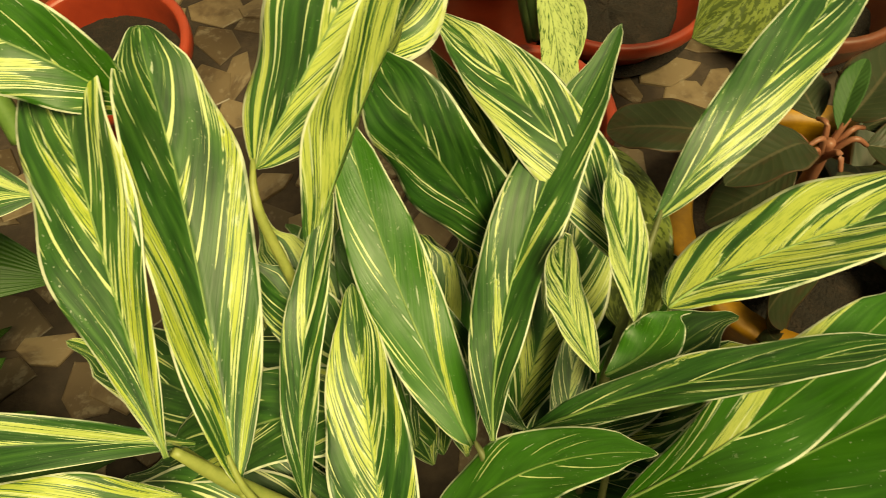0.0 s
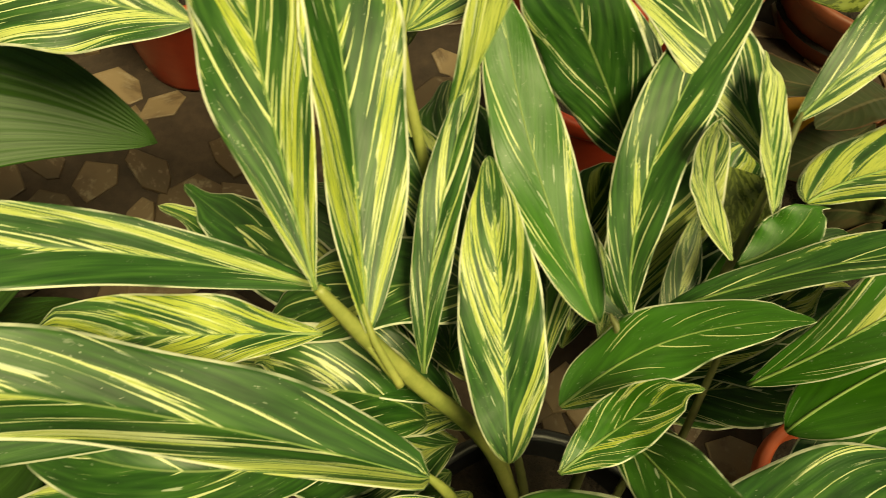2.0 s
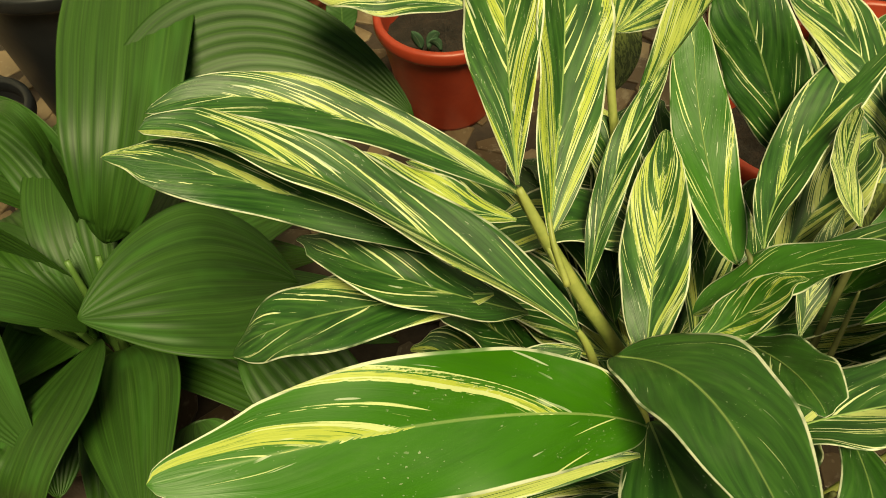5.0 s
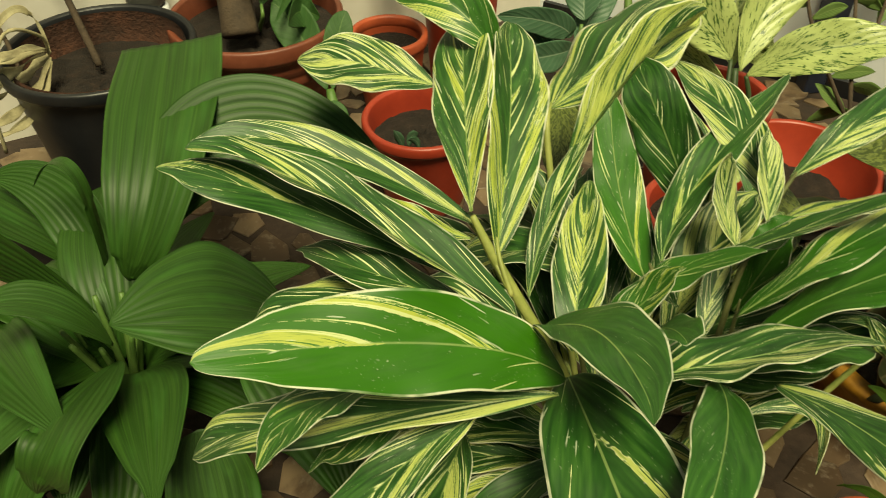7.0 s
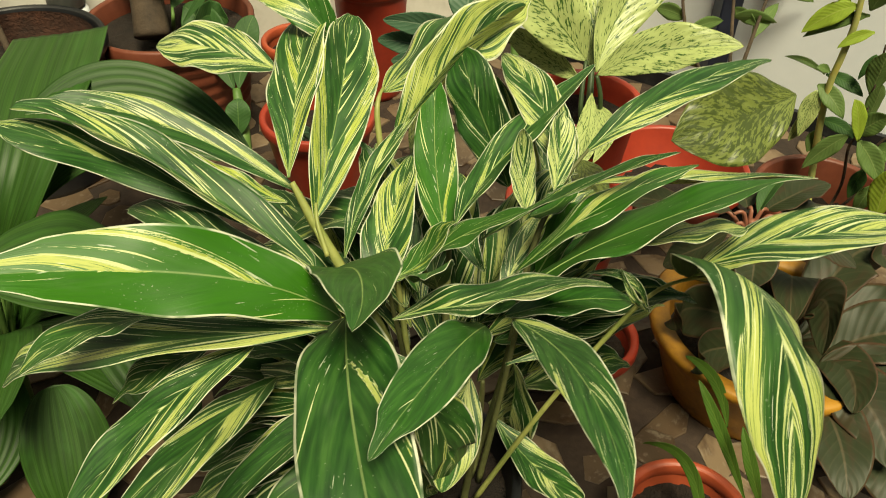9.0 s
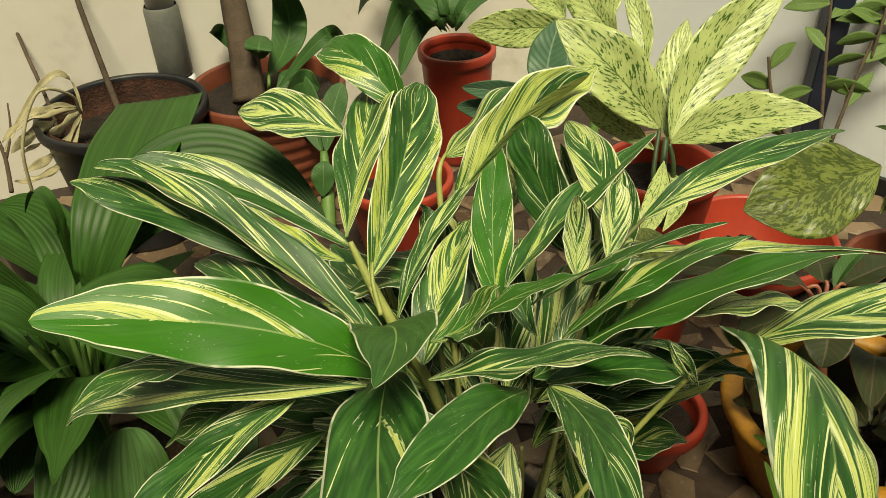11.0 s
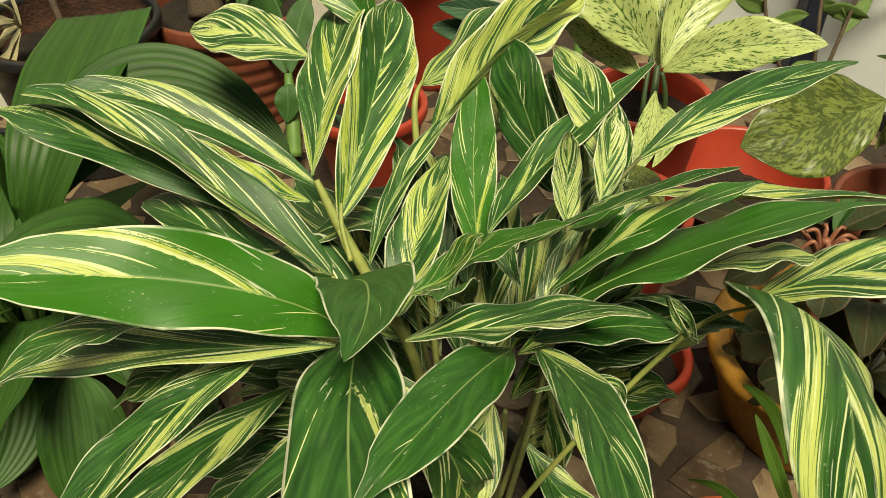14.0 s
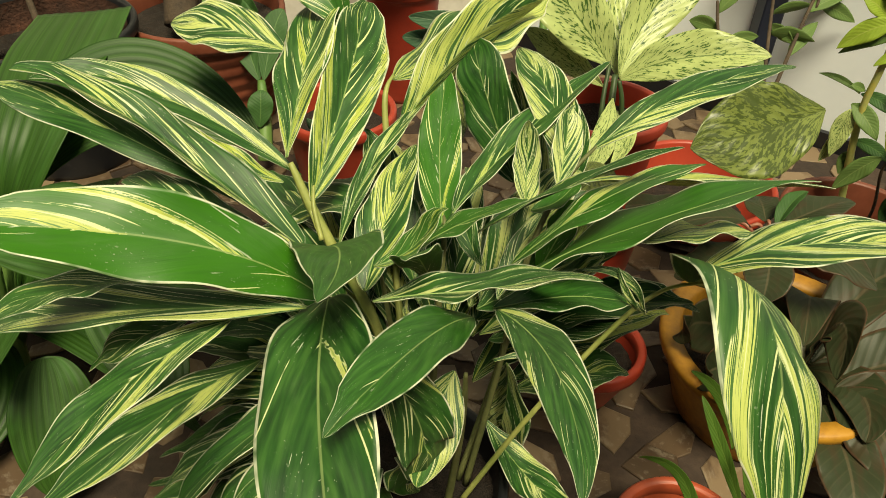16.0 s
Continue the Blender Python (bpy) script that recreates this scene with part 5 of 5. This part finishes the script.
blade("leaf", dark_plant, DARKLEAF, (0.737, 0.335, 0.097), (0.692, 0.410, 0.136), (0.652, 0.452, 0.181), (-0.60, 0.13, -0.79), 0.092, seed=507, power=0.6, fold=0.2)
HEAD = Vector((0.628, 0.384, 0.350))
for k, (m, t, side, width) in enumerate((
        ((0.698, 0.412, 0.375), (0.795, 0.454, 0.365), (0.45, -0.87, 0.16), 0.068),
        ((0.541, 0.387, 0.385), (0.474, 0.381, 0.370), (0.12, -0.98, 0.17), 0.066),
        ((0.644, 0.462, 0.350), (0.665, 0.518, 0.330), (0.98, -0.10, 0.10), 0.052),
        ((0.710, 0.332, 0.345), (0.790, 0.306, 0.300), (0.30, 0.93, 0.20), 0.072),
        ((0.745, 0.384, 0.340), (0.838, 0.392, 0.310), (0.05, 0.99, 0.10), 0.070),
        ((0.542, 0.386, 0.290), (0.497, 0.395, 0.250), (0.20, -0.95, 0.20), 0.062),
        ((0.487, 0.509, 0.310), (0.440, 0.545, 0.290), (0.60, 0.78, 0.10), 0.062),
        ((0.600, 0.300, 0.335), (0.575, 0.250, 0.320), (0.95, -0.20, 0.20), 0.062))):
    start = HEAD.lerp(Vector(m), 0.42)
    blade("leaf", dark_plant, DARKLEAF, start, m, t, side, width, seed=508 + k, power=0.65, fold=0.2, wave=0.10)
    tube("leaf_stalk", dark_plant, STEM_RED, [HEAD - Vector((0, 0, 0.04)), HEAD.lerp(start, 0.5) + Vector((0, 0, 0.008)), start], [0.0045, 0.0036, 0.0026])
blade("leaf", dark_plant, PLAINLEAF, HEAD + Vector((0.01, 0.005, 0.01)), (0.664, 0.416, 0.385), (0.700, 0.440, 0.395), (0.50, -0.80, 0.30), 0.026, seed=518, fold=0.5, label="young rolled yellow-green leaf")
blade("leaf", dark_plant, DARKLEAF, (0.748, 0.248, 0.117), (0.796, 0.164, 0.120), (0.798, 0.055, 0.084), (0.91, 0.17, 0.37), 0.100, seed=560, power=0.65, fold=0.2)
blade("leaf", dark_plant, DARKLEAF, (0.758, 0.253, 0.125), (0.849, 0.189, 0.129), (0.887, 0.079, 0.098), (0.74, 0.47, 0.48), 0.107, seed=561, power=0.65, fold=0.2)
blade("leaf", dark_plant, DARKLEAF, (0.737, 0.237, 0.102), (0.735, 0.129, 0.098), (0.711, 0.025, 0.063), (0.97, -0.15, 0.17), 0.085, seed=562, power=0.65, fold=0.2)
blade("leaf", dark_plant, DARKLEAF, (0.770, 0.272, 0.118), (0.860, 0.272, 0.167), (0.944, 0.241, 0.177), (0.05, 0.94, 0.34), 0.100, seed=563, power=0.65, fold=0.2)
blade("leaf", dark_plant, DARKLEAF, (0.799, 0.165, 0.059), (0.815, 0.082, 0.057), (0.821, -0.001, 0.021), (0.95, 0.06, 0.30), 0.094, seed=564, power=0.65, fold=0.2)

tube("stem", dark_plant, STEM_RED, [(0.690, 0.385, 0.060), (0.660, 0.390, 0.180), (0.635, 0.386, 0.290), HEAD], [0.011, 0.010, 0.009, 0.006])

# ---- young plants in the small pot ----
young = thing("young_plant", "young plant with slender pale green leaves in a small pot", "plant", at=(0.45, 0.03, 0.03))
blade("leaf", young, YOUNGLEAF, (0.571, 0.067, 0.022), (0.517, 0.112, 0.149), (0.486, 0.168, 0.213), (-0.86, 0.19, -0.48), 0.017, seed=520, power=0.7, vivid=0.5, fold=0.2)
blade("leaf", young, YOUNGLEAF, (0.562, 0.021, 0.078), (0.538, 0.046, 0.150), (0.529, 0.086, 0.196), (-0.82, 0.37, -0.43), 0.017, seed=522, power=0.7, vivid=0.5, fold=0.2)
blade("leaf", young, YOUNGLEAF, (0.477, -0.004, -0.021), (0.456, 0.065, 0.125), (0.385, 0.102, 0.153), (-0.80, 0.22, -0.56), 0.017, seed=527, power=0.7, vivid=0.5, fold=0.2)
blade("leaf", young, YOUNGLEAF, (0.587, 0.195, 0.043), (0.553, 0.225, 0.137), (0.501, 0.249, 0.177), (-0.82, 0.08, -0.56), 0.017, seed=531, power=0.6)
blade("leaf", ginger, GINGER, (-0.084, 0.148, 0.488), (-0.128, 0.137, 0.461), (-0.192, 0.114, 0.425), (0.41, -0.89, -0.22), 0.047, seed=605, amt=0.42, pale=0.3)
blade("leaf", ginger, GINGER, (0.240, 0.351, 0.409), (0.237, 0.429, 0.471), (0.211, 0.557, 0.546), (-0.82, 0.23, -0.52), 0.045, seed=606, amt=0.42, pale=0.75, power=0.85)
blade("leaf", ginger, GINGER, (0.294, 0.370, 0.446), (0.310, 0.440, 0.482), (0.303, 0.516, 0.526), (-0.91, 0.24, -0.34), 0.029, seed=607, amt=0.34, pale=0.85, power=0.85)
blade("leaf", ginger, GINGER, (0.165, 0.189, 0.390), (0.194, 0.243, 0.422), (0.234, 0.299, 0.457), (-0.87, 0.50, 0.08), 0.029, seed=608, amt=0.42, pale=0.85, power=0.8)
blade("leaf", ginger, GINGER, (0.277, 0.401, 0.421), (0.271, 0.473, 0.460), (0.248, 0.577, 0.506), (-0.99, -0.15, -0.03), 0.037, seed=609, amt=0.4, pale=0.6, power=0.85)
blade("leaf", ginger, GINGER, (0.147, 0.233, 0.412), (0.125, 0.294, 0.438), (0.120, 0.367, 0.478), (-0.92, 0.01, -0.39), 0.030, seed=610, amt=0.36, pale=0.8, power=0.8)
# small leaves at the joints and low on the clump
blade("leaf", ginger, GINGER, (0.322, 0.065, 0.479), (0.297, 0.086, 0.518), (0.242, 0.088, 0.529), (-0.55, -0.10, -0.83), 0.010, seed=601, amt=0.4, pale=0.6, wave=0.25, twist=90)
blade("leaf", ginger, GINGER, (0.324, 0.067, 0.481), (0.303, 0.069, 0.498), (0.285, 0.088, 0.534), (-0.70, 0.31, -0.64), 0.009, seed=602, amt=0.36, pale=0.4, wave=0.2)
blade("leaf", ginger, GINGER, (0.098, 0.042, 0.410), (0.073, -0.012, 0.374), (0.052, -0.062, 0.326), (0.94, -0.17, -0.30), 0.055, seed=603, amt=0.4, pale=0.6, vivid=0.3, bands=((1, -0.4, 0.4, 0.2),))
blade("leaf", ginger, GINGER, (0.147, 0.061, 0.407), (0.235, 0.046, 0.430), (0.208, -0.027, 0.418), (0.60, 0.50, 0.62), 0.017, seed=604, amt=0.4, pale=0.6)
seedlings = thing("seedling", "tiny pale seedlings in the red pot", "plant", at=(-0.109, 1.085, 0.13))
blade("leaf", seedlings, SILVER, (-0.160, 1.028, 0.139), (-0.166, 1.024, 0.164), (-0.178, 1.021, 0.189), (-0.94, -0.03, -0.34), 0.017, seed=540, rows=8, cols=4)
blade("leaf", seedlings, SILVER, (-0.148, 1.026, 0.137), (-0.139, 1.026, 0.166), (-0.125, 1.014, 0.183), (-0.68, 0.56, 0.48), 0.017, seed=541, rows=8, cols=4)
blade("leaf", seedlings, SILVER, (-0.124, 1.023, 0.134), (-0.131, 1.019, 0.159), (-0.150, 1.005, 0.173), (-0.75, -0.25, -0.61), 0.014, seed=542, rows=8, cols=4)

# ---- stalks of the ginger ----
def stalk(points, radii, label="", material=STEM):
    tube("stalk", ginger, material, points, [0.64 * r for r in radii], label)


stalk([(0.05, 0.12, 0.11), (0.005, 0.200, 0.31), (-0.055, 0.252, 0.42), (-0.089, 0.283, 0.480), (-0.114, 0.310, 0.530)], (0.012, 0.012, 0.012, 0.0115, 0.006))
stalk([(-0.075, 0.252, 0.455), (-0.098, 0.296, 0.490), (-0.118, 0.326, 0.512)], (0.006, 0.005, 0.003))
stalk([(-0.072, 0.245, 0.448), (-0.083, 0.275, 0.482), (-0.084, 0.300, 0.500)], (0.006, 0.005, 0.003))
stalk([(0.00, 0.08, 0.11), (-0.03, 0.11, 0.30), (-0.070, 0.148, 0.465), (-0.088, 0.166, 0.502)], (0.009, 0.009, 0.007, 0.003))
stalk([(0.05, 0.14, 0.11), (0.03, 0.30, 0.30), (0.014, 0.427, 0.490), (0.012, 0.466, 0.550), (0.024, 0.500, 0.565)], (0.008, 0.008, 0.008, 0.007, 0.003))
stalk([(0.00, 0.05, 0.11), (-0.03, 0.05, 0.32), (-0.055, 0.06, 0.48), (-0.06, 0.06, 0.51)], (0.009, 0.009, 0.007, 0.003), material=STEM_OLD)
stalk([(0.05, 0.12, 0.11), (0.03, 0.17, 0.28), (0.01, 0.21, 0.40), (0.00, 0.222, 0.455)], (0.008, 0.007, 0.005, 0.002), material=STEM_OLD)
stalk([(0.08, 0.12, 0.11), (0.08, 0.15, 0.30), (0.09, 0.20, 0.48), (0.09, 0.225, 0.505)], (0.010, 0.009, 0.006, 0.0025), material=STEM_OLD)
stalk([(0.12, 0.10, 0.11), (0.17, 0.16, 0.28), (0.21, 0.225, 0.45), (0.255, 0.271, 0.530), (0.300, 0.312, 0.558)], (0.008, 0.007, 0.0065, 0.006, 0.003), material=STEM_OLD)
stalk([(0.13, 0.09, 0.11), (0.16, 0.12, 0.28), (0.19, 0.17, 0.41), (0.20, 0.19, 0.465)], (0.008, 0.007, 0.005, 0.002), material=STEM_OLD)
stalk([(0.12, 0.06, 0.11), (0.20, 0.07, 0.28), (0.29, 0.085, 0.43), (0.35, 0.10, 0.485), (0.415, 0.11, 0.49)], (0.007, 0.006, 0.0055, 0.004, 0.003))
stalk([(0.10, 0.05, 0.11), (0.11, 0.04, 0.28), (0.11, 0.02, 0.38), (0.108, 0.01, 0.44)], (0.009, 0.008, 0.006, 0.004), material=STEM_OLD)
stalk([(-0.06, 0.06, 0.49), (-0.09, 0.09, 0.47), (-0.15, 0.10, 0.44)], (0.006, 0.004, 0.003))

# ---- marble pieces in the floor ----
def chip_mesh(rng, size):
    n = rng.choice((4, 5, 5, 6))
    a0 = rng.uniform(0, 6.28)
    pts = []
    for j in range(n):
        a = a0 + 2 * math.pi * (j + rng.uniform(-0.28, 0.28)) / n
        r = size * rng.uniform(0.75, 1.12)
        pts.append((r * math.cos(a), r * math.sin(a)))
    bm = bmesh.new()
    low = [bm.verts.new((x, y, 0.0)) for x, y in pts]
    mid = [bm.verts.new((x, y, 0.003)) for x, y in pts]
    top = [bm.verts.new((x * 0.95, y * 0.95, 0.0045)) for x, y in pts]
    for j in range(n):
        k = (j + 1) % n
        bm.faces.new((low[j], low[k], mid[k], mid[j]))
        bm.faces.new((mid[j], mid[k], top[k], top[j]))
    bm.faces.new(top)
    me = bpy.data.meshes.new("marble_piece")
    bm.to_mesh(me)
    bm.free()
    me.materials.append(MARBLE)
    return me


rng = random.Random(21)
CELL = 0.094
chips = [chip_mesh(rng, 0.055) for _ in range(14)]
far = bmesh.new()
for i in range(-30, 31):
    for j in range(-19, 26):
        x = i * CELL + rng.uniform(-0.024, 0.024) + (CELL / 2 if j % 2 else 0)
        y = j * CELL + rng.uniform(-0.024, 0.024) + 0.03 * math.sin(4.1 * i * CELL + 2.3 * j * CELL)
        m = Matrix.Translation((x, y, FLOOR)) @ Matrix.Rotation(rng.uniform(0, 6.28), 4, "Z") @ Matrix.Diagonal((rng.uniform(0.45, 1.3), rng.uniform(0.45, 1.3), rng.uniform(0.4, 1.7), 1))
        me = rng.choice(chips)
        if y > 1.893 + 0.364 * x - 0.07 or y > 2.02 - 0.82 * (x - 0.37) - 0.08:
            continue
        if -0.75 < x < 0.75 and -0.15 < y < 1.3:
            ob = new("marble_piece", me)
            ob.matrix_world = m
            ob.parent = floor
        else:
            tmp = me.copy()
            tmp.transform(m)
            far.from_mesh(tmp)
            bpy.data.meshes.remove(tmp)
tagged(part("marble_pieces", far, MARBLE, floor), kind="stuff")
